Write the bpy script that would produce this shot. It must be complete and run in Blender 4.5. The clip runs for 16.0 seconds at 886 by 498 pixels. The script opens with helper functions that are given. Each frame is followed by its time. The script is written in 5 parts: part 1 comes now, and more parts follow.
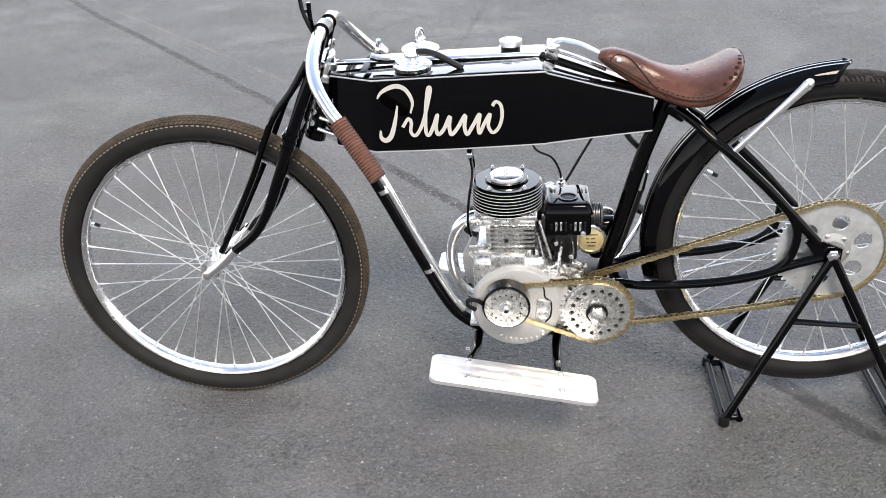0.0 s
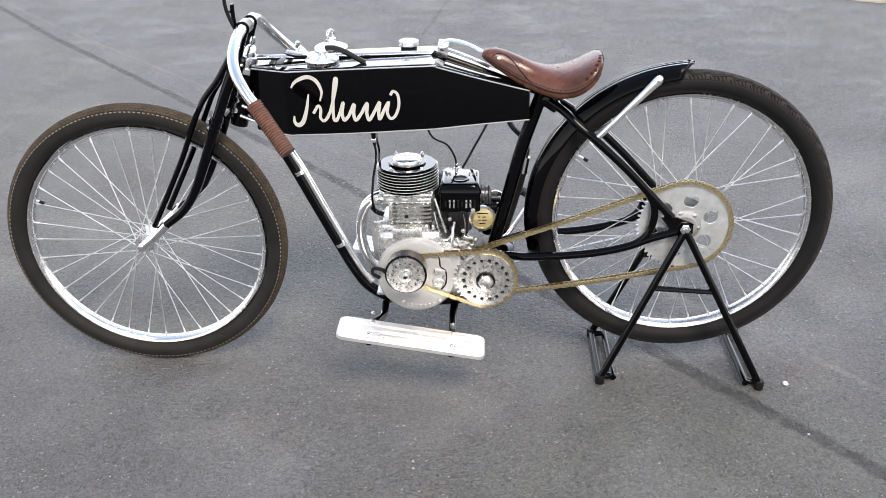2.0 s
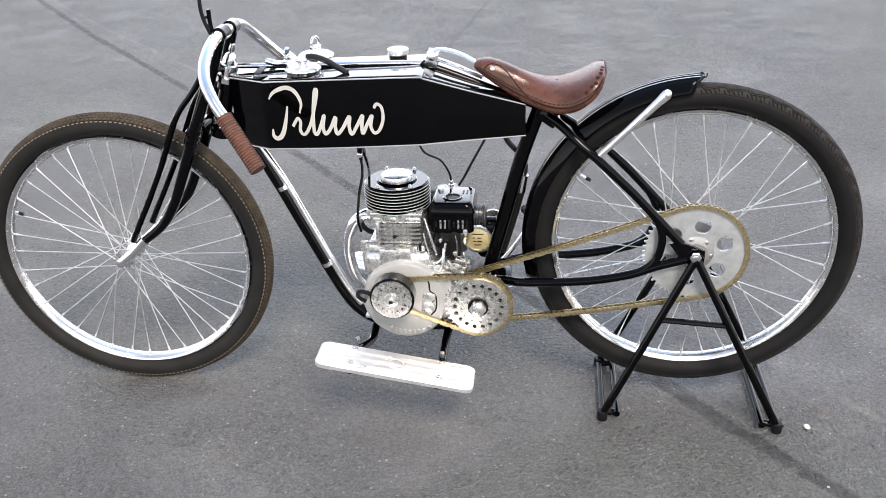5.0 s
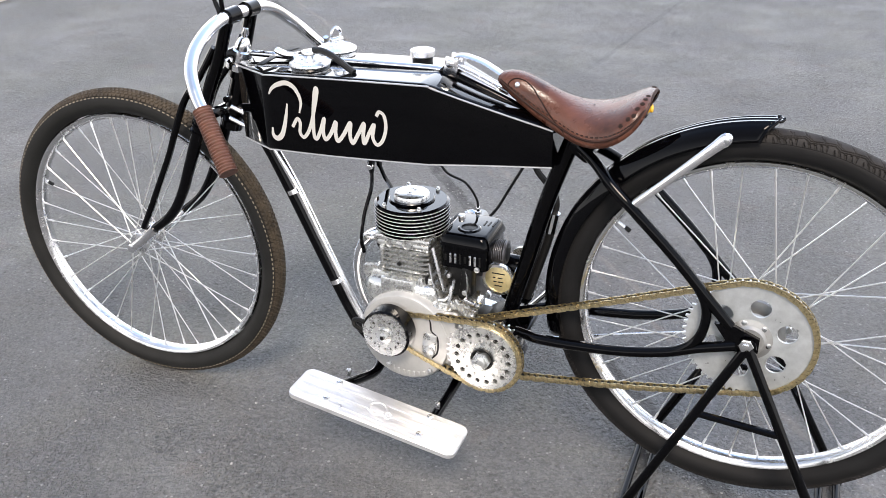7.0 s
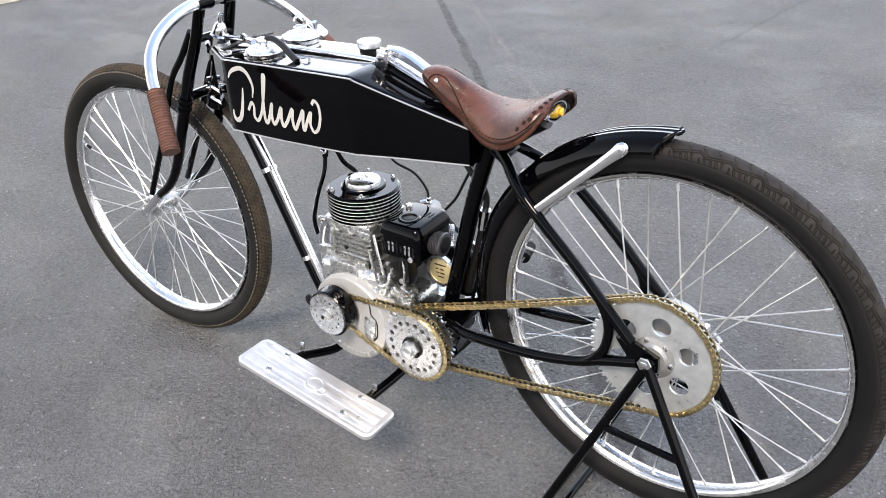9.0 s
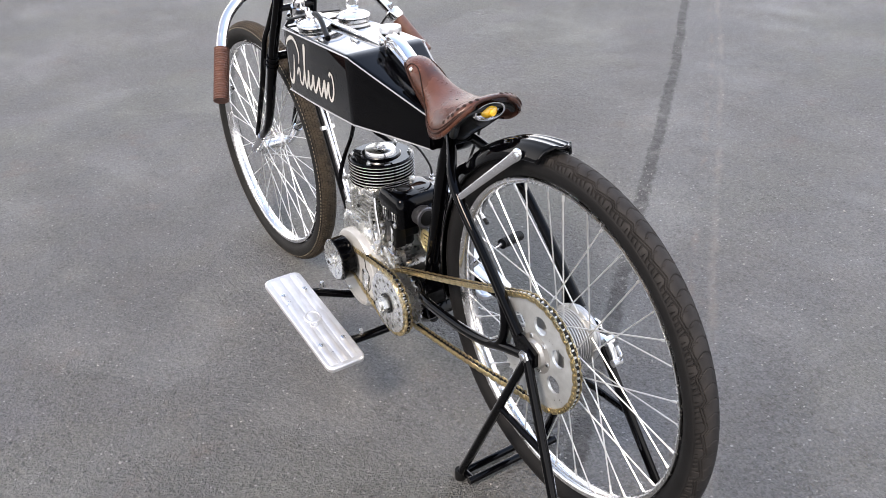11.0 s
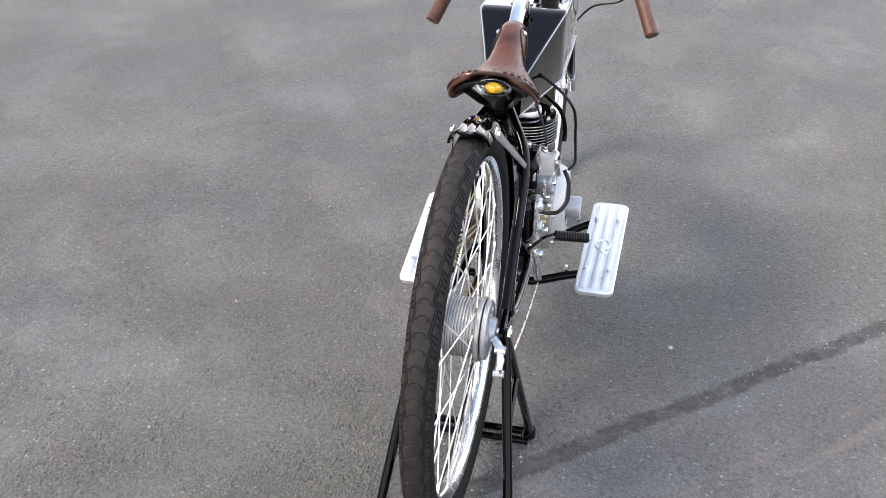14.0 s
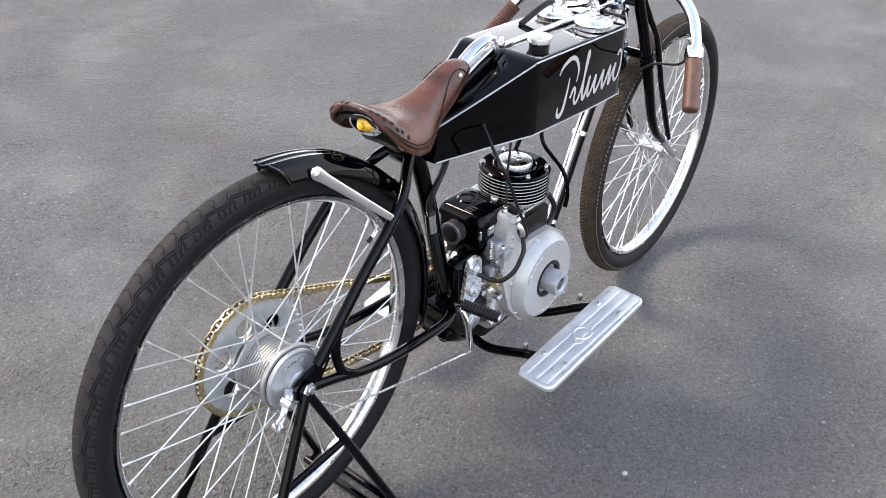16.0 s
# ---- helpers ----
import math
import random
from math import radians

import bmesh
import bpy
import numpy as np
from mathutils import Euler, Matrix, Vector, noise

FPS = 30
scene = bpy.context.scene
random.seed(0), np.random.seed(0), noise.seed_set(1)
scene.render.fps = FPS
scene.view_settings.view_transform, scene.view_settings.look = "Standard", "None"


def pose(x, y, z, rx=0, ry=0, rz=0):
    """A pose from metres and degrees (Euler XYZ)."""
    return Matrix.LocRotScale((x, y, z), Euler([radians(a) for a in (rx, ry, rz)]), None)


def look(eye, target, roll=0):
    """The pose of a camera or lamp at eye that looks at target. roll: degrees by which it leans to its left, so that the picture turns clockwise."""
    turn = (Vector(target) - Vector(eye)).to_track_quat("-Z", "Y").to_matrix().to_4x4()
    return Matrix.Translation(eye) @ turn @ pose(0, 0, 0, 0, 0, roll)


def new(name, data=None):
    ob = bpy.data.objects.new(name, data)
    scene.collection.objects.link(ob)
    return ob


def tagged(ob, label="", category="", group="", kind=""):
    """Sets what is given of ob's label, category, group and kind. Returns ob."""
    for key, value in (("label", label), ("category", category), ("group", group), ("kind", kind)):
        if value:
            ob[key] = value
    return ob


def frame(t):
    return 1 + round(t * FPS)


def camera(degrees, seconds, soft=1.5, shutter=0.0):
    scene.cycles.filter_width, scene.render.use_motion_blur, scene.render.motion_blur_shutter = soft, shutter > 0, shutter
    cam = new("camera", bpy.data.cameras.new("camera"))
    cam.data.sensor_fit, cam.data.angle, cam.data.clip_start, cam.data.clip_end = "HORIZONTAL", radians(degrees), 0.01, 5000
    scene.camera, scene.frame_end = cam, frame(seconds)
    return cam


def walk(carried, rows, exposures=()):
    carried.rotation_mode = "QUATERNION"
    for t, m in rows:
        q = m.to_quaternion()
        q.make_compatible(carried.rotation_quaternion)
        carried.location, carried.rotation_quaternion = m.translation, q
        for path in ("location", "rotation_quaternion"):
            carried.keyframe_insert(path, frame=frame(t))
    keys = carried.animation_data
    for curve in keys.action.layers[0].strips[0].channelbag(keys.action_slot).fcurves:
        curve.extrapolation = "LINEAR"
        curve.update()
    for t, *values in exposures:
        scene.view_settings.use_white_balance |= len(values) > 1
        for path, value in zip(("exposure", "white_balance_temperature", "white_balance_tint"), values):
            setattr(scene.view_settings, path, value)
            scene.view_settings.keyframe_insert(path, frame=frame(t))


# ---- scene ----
# ---- camera ----
cam = camera(52.07, 16.0, soft=0.7)
# seconds, eye, then yaw (to the left of +y), pitch and roll in degrees
ROWS = [
    (0, -0.6184, -1.8161, 1.3797, 6.75, -28.17, -3.35),
    (0.5, -0.6121, -1.9056, 1.3718, 4.91, -27.65, -2.68),
    (1, -0.5749, -1.9584, 1.3731, 4.05, -26.71, -2.28),
    (1.5, -0.5122, -2.0340, 1.3655, 3.55, -26.29, -1.86),
    (2, -0.4649, -2.1211, 1.3673, 3.67, -25.94, -1.58),
    (2.5, -0.4488, -2.1309, 1.3675, 4.12, -25.97, -1.45),
    (3, -0.4329, -2.1184, 1.3628, 4.67, -25.97, -1.54),
    (3.5, -0.4197, -2.1129, 1.3592, 5.05, -25.63, -1.53),
    (4, -0.3880, -2.0898, 1.3543, 5.89, -25.57, -1.77),
    (4.2, -0.3786, -2.0740, 1.3540, 6.22, -25.64, -1.77),
    (6.3, -0.0939, -1.6809, 1.3303, 16.13, -26.49, -0.89),
    (6.5, -0.0449, -1.6542, 1.3227, 18.81, -26.31, 0.04),
    (7, 0.0198, -1.5380, 1.3096, 22.44, -26.76, -0.79),
    (7.5, 0.0350, -1.3948, 1.3095, 22.94, -27.29, -1.10),
    (8, 0.1271, -1.3479, 1.3048, 24.32, -27.25, -1.69),
    (8.5, 0.3326, -1.3420, 1.3295, 32.57, -27.67, -2.20),
    (8.7, 0.3924, -1.3256, 1.3390, 34.10, -28.12, -2.58),
    (10.8, 1.0229, -0.9360, 1.4204, 58.33, -29.49, -2.56),
    (11, 1.0705, -0.8959, 1.4206, 58.86, -29.56, -2.82),
    (11.5, 1.1438, -0.7403, 1.4247, 62.71, -29.31, -3.44),
    (12, 1.2336, -0.5682, 1.4292, 71.32, -29.09, -3.34),
    (12.5, 1.3842, -0.3718, 1.4305, 82.43, -30.37, -0.21),
    (13, 1.4054, -0.1880, 1.4137, 87.73, -30.71, -0.93),
    (13.5, 1.3251, 0.0229, 1.4234, 92.95, -32.02, -0.50),
    (14, 1.3240, 0.2753, 1.4456, 103.29, -32.02, -0.23),
    (14.5, 1.2842, 0.4713, 1.4437, 108.94, -32.02, 0.58),
    (15, 1.0942, 0.6174, 1.4324, 113.24, -31.90, 2.09),
    (15.5, 0.9216, 0.7511, 1.4424, 120.03, -32.05, 0.07),
    (16, 0.7695, 0.9777, 1.4433, 128.55, -32.10, 1.98),
]
walk(cam, [(t, pose(x, y, z, 0, 0, yaw) @ pose(0, 0, 0, 90 + pitch) @ pose(0, 0, 0, 0, 0, roll)) for t, x, y, z, yaw, pitch, roll in ROWS],
     exposures=[(0, 0.9, 7250, 14), (8.5, 0.94, 7150, 14), (11.5, 0.92, 7350, 16), (13, 0.99, 7450, 15.5), (16, 1.03, 7250, 15.5)])

# ---- light: a bright, thinly clouded sky ----
SUN_ELEV, SUN_AZ = radians(49), radians(160)
world = bpy.data.worlds.new("sky")
scene.world = world
world.use_nodes = True
wt = world.node_tree
sky = wt.nodes.new("ShaderNodeTexSky")
sky.sky_type, sky.sun_disc, sky.sun_elevation, sky.sun_rotation = "NISHITA", False, SUN_ELEV, SUN_AZ
sky.air_density, sky.dust_density, sky.ozone_density = 1.0, 1.0, 1.5
# a pale haze that thins out upwards into the blue
veil = wt.nodes.new("ShaderNodeMix")
veil.data_type = "RGBA"
ray = wt.nodes.new("ShaderNodeTexCoord")
up = wt.nodes.new("ShaderNodeSeparateXYZ")
wt.links.new(ray.outputs["Generated"], up.inputs[0])
haze = wt.nodes.new("ShaderNodeValToRGB")
haze.color_ramp.elements[0].position, haze.color_ramp.elements[0].color = 0.0, (10.4, 11.0, 11.8, 1)
haze.color_ramp.elements[1].position, haze.color_ramp.elements[1].color = 0.9, (2.0, 3.0, 5.0, 1)
haze.color_ramp.elements.new(0.4).color = (5.8, 6.9, 8.5, 1)
wt.links.new(up.outputs["Z"], haze.inputs["Fac"])
# the bank of thin cloud is whiter on the side that faces the sun
bank = wt.nodes.new("ShaderNodeMapRange")
for socket, value in (("From Min", -0.9), ("From Max", 0.9), ("To Min", 0.4), ("To Max", 3.0)):
    bank.inputs[socket].default_value = value
wt.links.new(up.outputs["Y"], bank.inputs["Value"])
lit = wt.nodes.new("ShaderNodeVectorMath")
lit.operation = "SCALE"
wt.links.new(haze.outputs["Color"], lit.inputs[0])
rise = wt.nodes.new("ShaderNodeMapRange")
for socket, value in (("From Min", 0.15), ("From Max", 0.46)):
    rise.inputs[socket].default_value = value
wt.links.new(up.outputs["Z"], rise.inputs["Value"])
even = wt.nodes.new("ShaderNodeMix")
even.inputs["A"].default_value = 1.4
wt.links.new(rise.outputs[0], even.inputs["Factor"])
wt.links.new(bank.outputs[0], even.inputs["B"])
wt.links.new(even.outputs["Result"], lit.inputs["Scale"])
wt.links.new(lit.outputs[0], veil.inputs["B"])
thick = wt.nodes.new("ShaderNodeMapRange")
for socket, value in (("From Min", 0.05), ("From Max", 0.65), ("To Min", 0.97), ("To Max", 0.9)):
    thick.inputs[socket].default_value = value
wt.links.new(up.outputs["Z"], thick.inputs["Value"])
wt.links.new(thick.outputs[0], veil.inputs["Factor"])
wt.links.new(sky.outputs[0], veil.inputs["A"])
wt.links.new(veil.outputs["Result"], wt.nodes["Background"].inputs[0])
wt.nodes["Background"].inputs[1].default_value = 0.095
sun_data = bpy.data.lights.new("sun", "SUN")
sun_data.energy, sun_data.angle, sun_data.color = 2.8, radians(19), (1.0, 0.94, 0.86)
sun = new("sun", sun_data)
sun_dir = Vector((math.sin(SUN_AZ) * math.cos(SUN_ELEV), math.cos(SUN_AZ) * math.cos(SUN_ELEV), math.sin(SUN_ELEV)))
sun.matrix_world = look(sun_dir * 8, (0, 0, 0))


# ---- materials ----
def mat(name, base, rough=0.5, metal=0.0, var=0.0, scale=30.0, bump=0.0, bscale=200.0, rvar=0.0, coat=0.0, other=None, spec=0.5):
    """A surface with two scales of colour change, gloss change and fine relief."""
    m = bpy.data.materials.new(name)
    m.use_nodes = True
    t = m.node_tree
    b = t.nodes["Principled BSDF"]
    b.inputs["Base Color"].default_value = (*base, 1)
    b.inputs["Roughness"].default_value = rough
    b.inputs["Metallic"].default_value = metal
    b.inputs["Specular IOR Level"].default_value = spec
    b.inputs["Coat Weight"].default_value = coat
    b.inputs["Coat Roughness"].default_value = 0.04
    co = t.nodes.new("ShaderNodeTexCoord")
    if var or rvar:
        n = t.nodes.new("ShaderNodeTexNoise")
        n.inputs["Scale"].default_value, n.inputs["Detail"].default_value = scale, 6
        n.inputs["Roughness"].default_value = 0.65
        t.links.new(co.outputs["Object"], n.inputs["Vector"])
        if var:
            r = t.nodes.new("ShaderNodeValToRGB")
            dark = other or tuple(c * (1 - var) for c in base)
            r.color_ramp.elements[0].position, r.color_ramp.elements[0].color = 0.33, (*dark, 1)
            r.color_ramp.elements[1].position, r.color_ramp.elements[1].color = 0.67, (*base, 1)
            t.links.new(n.outputs["Fac"], r.inputs["Fac"])
            t.links.new(r.outputs["Color"], b.inputs["Base Color"])
        if rvar:
            g = t.nodes.new("ShaderNodeMapRange")
            g.inputs["From Min"].default_value, g.inputs["From Max"].default_value = 0.3, 0.7
            g.inputs["To Min"].default_value, g.inputs["To Max"].default_value = max(0.02, rough - rvar), min(1, rough + rvar)
            t.links.new(n.outputs["Fac"], g.inputs["Value"])
            t.links.new(g.outputs[0], b.inputs["Roughness"])
    if bump:
        f = t.nodes.new("ShaderNodeTexNoise")
        f.inputs["Scale"].default_value, f.inputs["Detail"].default_value = bscale, 4
        t.links.new(co.outputs["Object"], f.inputs["Vector"])
        u = t.nodes.new("ShaderNodeBump")
        u.inputs["Strength"].default_value, u.inputs["Distance"].default_value = bump, 0.002
        t.links.new(f.outputs["Fac"], u.inputs["Height"])
        t.links.new(u.outputs["Normal"], b.inputs["Normal"])
    return m


def rubber_mat(name, side, tread, r0, r1):
    """Tyre rubber: dark side walls, a dusty tread beyond the radius r0."""
    m = mat(name, side, 0.62, bump=0.25, bscale=350, var=0.3, scale=14)
    t = m.node_tree
    b = t.nodes["Principled BSDF"]
    ramp = next(n for n in t.nodes if n.type == "VALTORGB")
    co = next(n for n in t.nodes if n.type == "TEX_COORD")
    flat = t.nodes.new("ShaderNodeVectorMath")
    flat.operation = "MULTIPLY"
    flat.inputs[1].default_value = (1, 0, 1)
    ln = t.nodes.new("ShaderNodeVectorMath")
    ln.operation = "LENGTH"
    t.links.new(co.outputs["Object"], flat.inputs[0])
    t.links.new(flat.outputs[0], ln.inputs[0])
    n = t.nodes.new("ShaderNodeTexNoise")
    n.inputs["Scale"].default_value, n.inputs["Detail"].default_value = 45, 5
    t.links.new(co.outputs["Object"], n.inputs["Vector"])
    mr = t.nodes.new("ShaderNodeMapRange")
    mr.inputs["From Min"].default_value, mr.inputs["From Max"].default_value = r0, r1
    t.links.new(ln.outputs["Value"], mr.inputs["Value"])
    mul = t.nodes.new("ShaderNodeMath")
    mul.operation = "MULTIPLY"
    nr = t.nodes.new("ShaderNodeMapRange")
    nr.inputs["From Min"].default_value, nr.inputs["From Max"].default_value = 0.3, 0.62
    nr.inputs["To Min"].default_value = 0.45
    t.links.new(n.outputs["Fac"], nr.inputs["Value"])
    t.links.new(mr.outputs[0], mul.inputs[0])
    t.links.new(nr.outputs[0], mul.inputs[1])
    mix = t.nodes.new("ShaderNodeMix")
    mix.data_type = "RGBA"
    t.links.new(mul.outputs[0], mix.inputs["Factor"])
    t.links.new(ramp.outputs["Color"], mix.inputs["A"])
    mix.inputs["B"].default_value = (*tread, 1)
    t.links.new(mix.outputs["Result"], b.inputs["Base Color"])
    b.inputs["Roughness"].default_value = 0.62
    b.inputs["Specular IOR Level"].default_value = 0.12
    return m


def asphalt_mat():
    m = bpy.data.materials.new("asphalt")
    m.use_nodes = True
    t = m.node_tree
    b = t.nodes["Principled BSDF"]
    co = t.nodes.new("ShaderNodeTexCoord")

    def nd(kind, **kw):
        n = t.nodes.new(kind)
        for k, v in kw.items():
            n.inputs[k].default_value = v
        return n

    def link(a, bb):
        t.links.new(a, bb)

    def maprange(src, a, bb, c=0.0, d=1.0):
        n = nd("ShaderNodeMapRange", **{"From Min": a, "From Max": bb, "To Min": c, "To Max": d})
        link(src, n.inputs["Value"])
        return n.outputs[0]

    def mixed(fac, a, bb, mode="MIX"):
        n = t.nodes.new("ShaderNodeMix")
        n.data_type, n.blend_type = "RGBA", mode
        for sock, v in (("Factor", fac), ("A", a), ("B", bb)):
            if isinstance(v, (tuple, float)):
                n.inputs[sock].default_value = v
            else:
                link(v, n.inputs[sock])
        return n.outputs["Result"]

    def noise_at(scale, detail=5.0, rough=0.6):
        n = nd("ShaderNodeTexNoise", Scale=scale, Detail=detail, Roughness=rough)
        link(co.outputs["Object"], n.inputs["Vector"])
        return n.outputs["Fac"]

    stones = nd("ShaderNodeTexVoronoi", Scale=210.0)
    link(co.outputs["Object"], stones.inputs["Vector"])
    fine, coarse = noise_at(300.0, 3.0), noise_at(105.0, 5.0, 0.72)
    big, mid, patch = noise_at(0.55, 4.0), noise_at(3.2, 6.0), noise_at(14.0, 6.0, 0.7)
    tone = mixed(maprange(big, 0.35, 0.65), (0.134, 0.136, 0.139, 1), (0.154, 0.153, 0.149, 1))
    tone = mixed(maprange(mid, 0.44, 0.64, 0.0, 0.6), tone, (0.139, 0.132, 0.125, 1))
    tone = mixed(maprange(noise_at(1.9, 6.0, 0.65), 0.50, 0.64, 0.0, 0.5), tone, (0.165, 0.166, 0.148, 1))
    tone = mixed(maprange(noise_at(0.8, 5.0, 0.62), 0.48, 0.62, 0.0, 0.55), tone, (0.157, 0.163, 0.142, 1))
    tone = mixed(maprange(noise_at(2.7, 4.0, 0.6), 0.54, 0.64, 0.0, 0.5), tone, (0.150, 0.147, 0.154, 1))
    tone = mixed(maprange(noise_at(4.4, 5.0, 0.6), 0.60, 0.70, 0.0, 0.6), tone, (0.158, 0.134, 0.122, 1))
    tone = mixed(maprange(patch, 0.60, 0.75, 0.0, 0.42), tone, (0.235, 0.232, 0.228, 1))
    sep = nd("ShaderNodeSeparateColor")
    link(stones.outputs["Color"], sep.inputs[0])
    # stone tones, spread wider to add the contrast of shaded relief
    grit = maprange(sep.outputs[0], 0.0, 1.0, 0.72, 1.28)
    gc = nd("ShaderNodeCombineColor")
    for i in range(3):
        link(grit, gc.inputs[i])
    tone = mixed(1.0, tone, gc.outputs[0], "MULTIPLY")
    # dark mottle puts some of the shading of small relief into the colour
    tone = mixed(maprange(noise_at(70.0, 3.0, 0.6), 0.36, 0.5, 0.34, 0.0), tone, (0.085, 0.083, 0.082, 1))
    tone = mixed(maprange(sep.outputs[1], 0.990, 0.995, 0.0, 0.55), tone, (0.45, 0.44, 0.43, 1))
    # worn pits between the stones, thicker in some places than in others; their shade is put into the colour
    bend = nd("ShaderNodeTexNoise", Scale=130.0, Detail=2.0)
    link(co.outputs["Object"], bend.inputs["Vector"])
    shifted = nd("ShaderNodeVectorMath")
    shifted.operation = "MULTIPLY_ADD"
    link(bend.outputs["Color"], shifted.inputs[0])
    shifted.inputs[1].default_value = (0.011, 0.011, 0.0)
    link(co.outputs["Object"], shifted.inputs[2])
    holes = nd("ShaderNodeTexVoronoi", Scale=88.0)
    link(shifted.outputs[0], holes.inputs["Vector"])
    pick = nd("ShaderNodeSeparateColor")
    link(holes.outputs["Color"], pick.inputs[0])
    more = nd("ShaderNodeMath")
    link(pick.outputs[0], more.inputs[0])
    link(maprange(noise_at(2.4, 7.0, 0.74), 0.40, 0.66, -0.12, 0.34), more.inputs[1])
    pit = nd("ShaderNodeMath")
    pit.operation = "MULTIPLY"
    link(maprange(more.outputs[0], 0.92, 0.97), pit.inputs[0])
    link(maprange(holes.outputs["Distance"], 0.10, 0.62, 0.48, 0.0), pit.inputs[1])
    pits = pit.outputs[0]
    tone = mixed(pits, tone, (0.04, 0.039, 0.038, 1))
    # the sealed joint that runs across the yard, and a pale scuffed line beside it
    sx = nd("ShaderNodeSeparateXYZ")
    warp = nd("ShaderNodeTexNoise", Scale=2.6, Detail=7.0, Roughness=0.62)
    link(co.outputs["Object"], warp.inputs["Vector"])
    link(co.outputs["Object"], sx.inputs[0])

    def bent(x0, x1, shift):
        return maprange(sx.outputs[0], x0, x1, 0.0, -shift)

    def total(a, b2):
        n = nd("ShaderNodeMath")
        link(a, n.inputs[0])
        link(b2, n.inputs[1])
        return n.outputs[0]

    ragged = nd("ShaderNodeMath")
    ragged.operation = "MULTIPLY_ADD"
    link(noise_at(26.0, 6.0, 0.75), ragged.inputs[0])
    ragged.inputs[1].default_value, ragged.inputs[2].default_value = 0.05, -0.025
    bends = total(bent(-1.9, -3.5, -0.08), ragged.outputs[0])

    def line(a, c, width, soft, amount, signed=False):
        """Closeness to the line x * a + y = c, in metres, with a wandering edge."""
        s = math.hypot(a, 1)
        mx = nd("ShaderNodeMath")
        mx.operation = "MULTIPLY_ADD"
        link(sx.outputs[0], mx.inputs[0])
        mx.inputs[1].default_value = a / s
        add = nd("ShaderNodeMath")
        add.operation = "MULTIPLY_ADD"
        link(sx.outputs[1], add.inputs[0])
        add.inputs[1].default_value = 1 / s
        link(mx.outputs[0], add.inputs[2])
        mx.inputs[2].default_value = -c / s
        wob = nd("ShaderNodeMath")
        wob.operation = "MULTIPLY_ADD"
        link(warp.outputs["Fac"], wob.inputs[0])
        wob.inputs[1].default_value, wob.inputs[2].default_value = 0.05, -0.025
        add2 = nd("ShaderNodeMath")
        link(add.outputs[0], add2.inputs[0])
        link(total(wob.outputs[0], bends), add2.inputs[1])
        if signed:
            return maprange(add2.outputs[0], 0.0, soft, 0.0, amount)
        ab = nd("ShaderNodeMath")
        ab.operation = "ABSOLUTE"
        link(add2.outputs[0], ab.inputs[0])
        return maprange(ab.outputs[0], width, width + soft, amount, 0.0)

    # newer, slightly paler laying beyond the joint
    tone = mixed(line(1.175, 0.0125, 0.0, 0.03, 1.0, True), tone, mixed(1.0, tone, (1.02, 1.03, 1.05, 1), "MULTIPLY"))
    seam = line(1.175, 0.0125, 0.016, 0.012, 1.0)
    broken = nd("ShaderNodeMath")
    broken.operation = "MULTIPLY"
    link(seam, broken.inputs[0])
    link(maprange(noise_at(17.0, 6.0, 0.78), 0.36, 0.56, 0.3, 1.0), broken.inputs[1])
    tone = mixed(broken.outputs[0], tone, (0.036, 0.035, 0.034, 1))
    pale = nd("ShaderNodeMath")
    pale.operation = "MULTIPLY"
    link(line(1.11, 0.447, 0.004, 0.014, 0.45), pale.inputs[0])
    link(maprange(mid, 0.4, 0.6), pale.inputs[1])
    tone = mixed(pale.outputs[0], tone, (0.27, 0.245, 0.215, 1))
    rust = nd("ShaderNodeMath")
    rust.operation = "MULTIPLY"
    link(line(1.127, 0.347, 0.003, 0.012, 0.4), rust.inputs[0])
    link(maprange(noise_at(6.0, 5.0, 0.7), 0.46, 0.6), rust.inputs[1])
    tone = mixed(rust.outputs[0], tone, (0.24, 0.19, 0.16, 1))
    crack = line(-10.0, 13.52, 0.004, 0.02, 0.5)
    away = nd("ShaderNodeMath")
    away.operation = "MULTIPLY"
    link(crack, away.inputs[0])
    link(maprange(sx.outputs[1], 2.9, 3.3), away.inputs[1])
    tone = mixed(away.outputs[0], tone, (0.07, 0.07, 0.072, 1))
    link(tone, b.inputs["Base Color"])
    b.inputs["Roughness"].default_value = 0.62
    b.inputs["Specular IOR Level"].default_value = 0.5
    hgt = nd("ShaderNodeMath")
    hgt.operation = "MULTIPLY_ADD"
    link(pits, hgt.inputs[0])
    hgt.inputs[1].default_value = -3.4
    half = nd("ShaderNodeMath")
    half.operation = "MULTIPLY_ADD"
    link(fine, half.inputs[0])
    half.inputs[1].default_value = 0.7
    link(coarse, half.inputs[2])
    link(half.outputs[0], hgt.inputs[2])
    lumps = nd("ShaderNodeMath")
    lumps.operation = "MULTIPLY_ADD"
    link(noise_at(52.0, 3.0, 0.55), lumps.inputs[0])
    lumps.inputs[1].default_value = 1.4
    # short raised ridges of binder, in patches
    away_mid = nd("ShaderNodeMath")
    away_mid.operation = "SUBTRACT"
    link(noise_at(64.0, 2.0, 0.5), away_mid.inputs[0])
    away_mid.inputs[1].default_value = 0.5
    ridge = nd("ShaderNodeMath")
    ridge.operation = "ABSOLUTE"
    link(away_mid.outputs[0], ridge.inputs[0])
    ridges = nd("ShaderNodeMath")
    ridges.operation = "MULTIPLY"
    link(maprange(ridge.outputs[0], 0.0, 0.07, 1.5, 0.0), ridges.inputs[0])
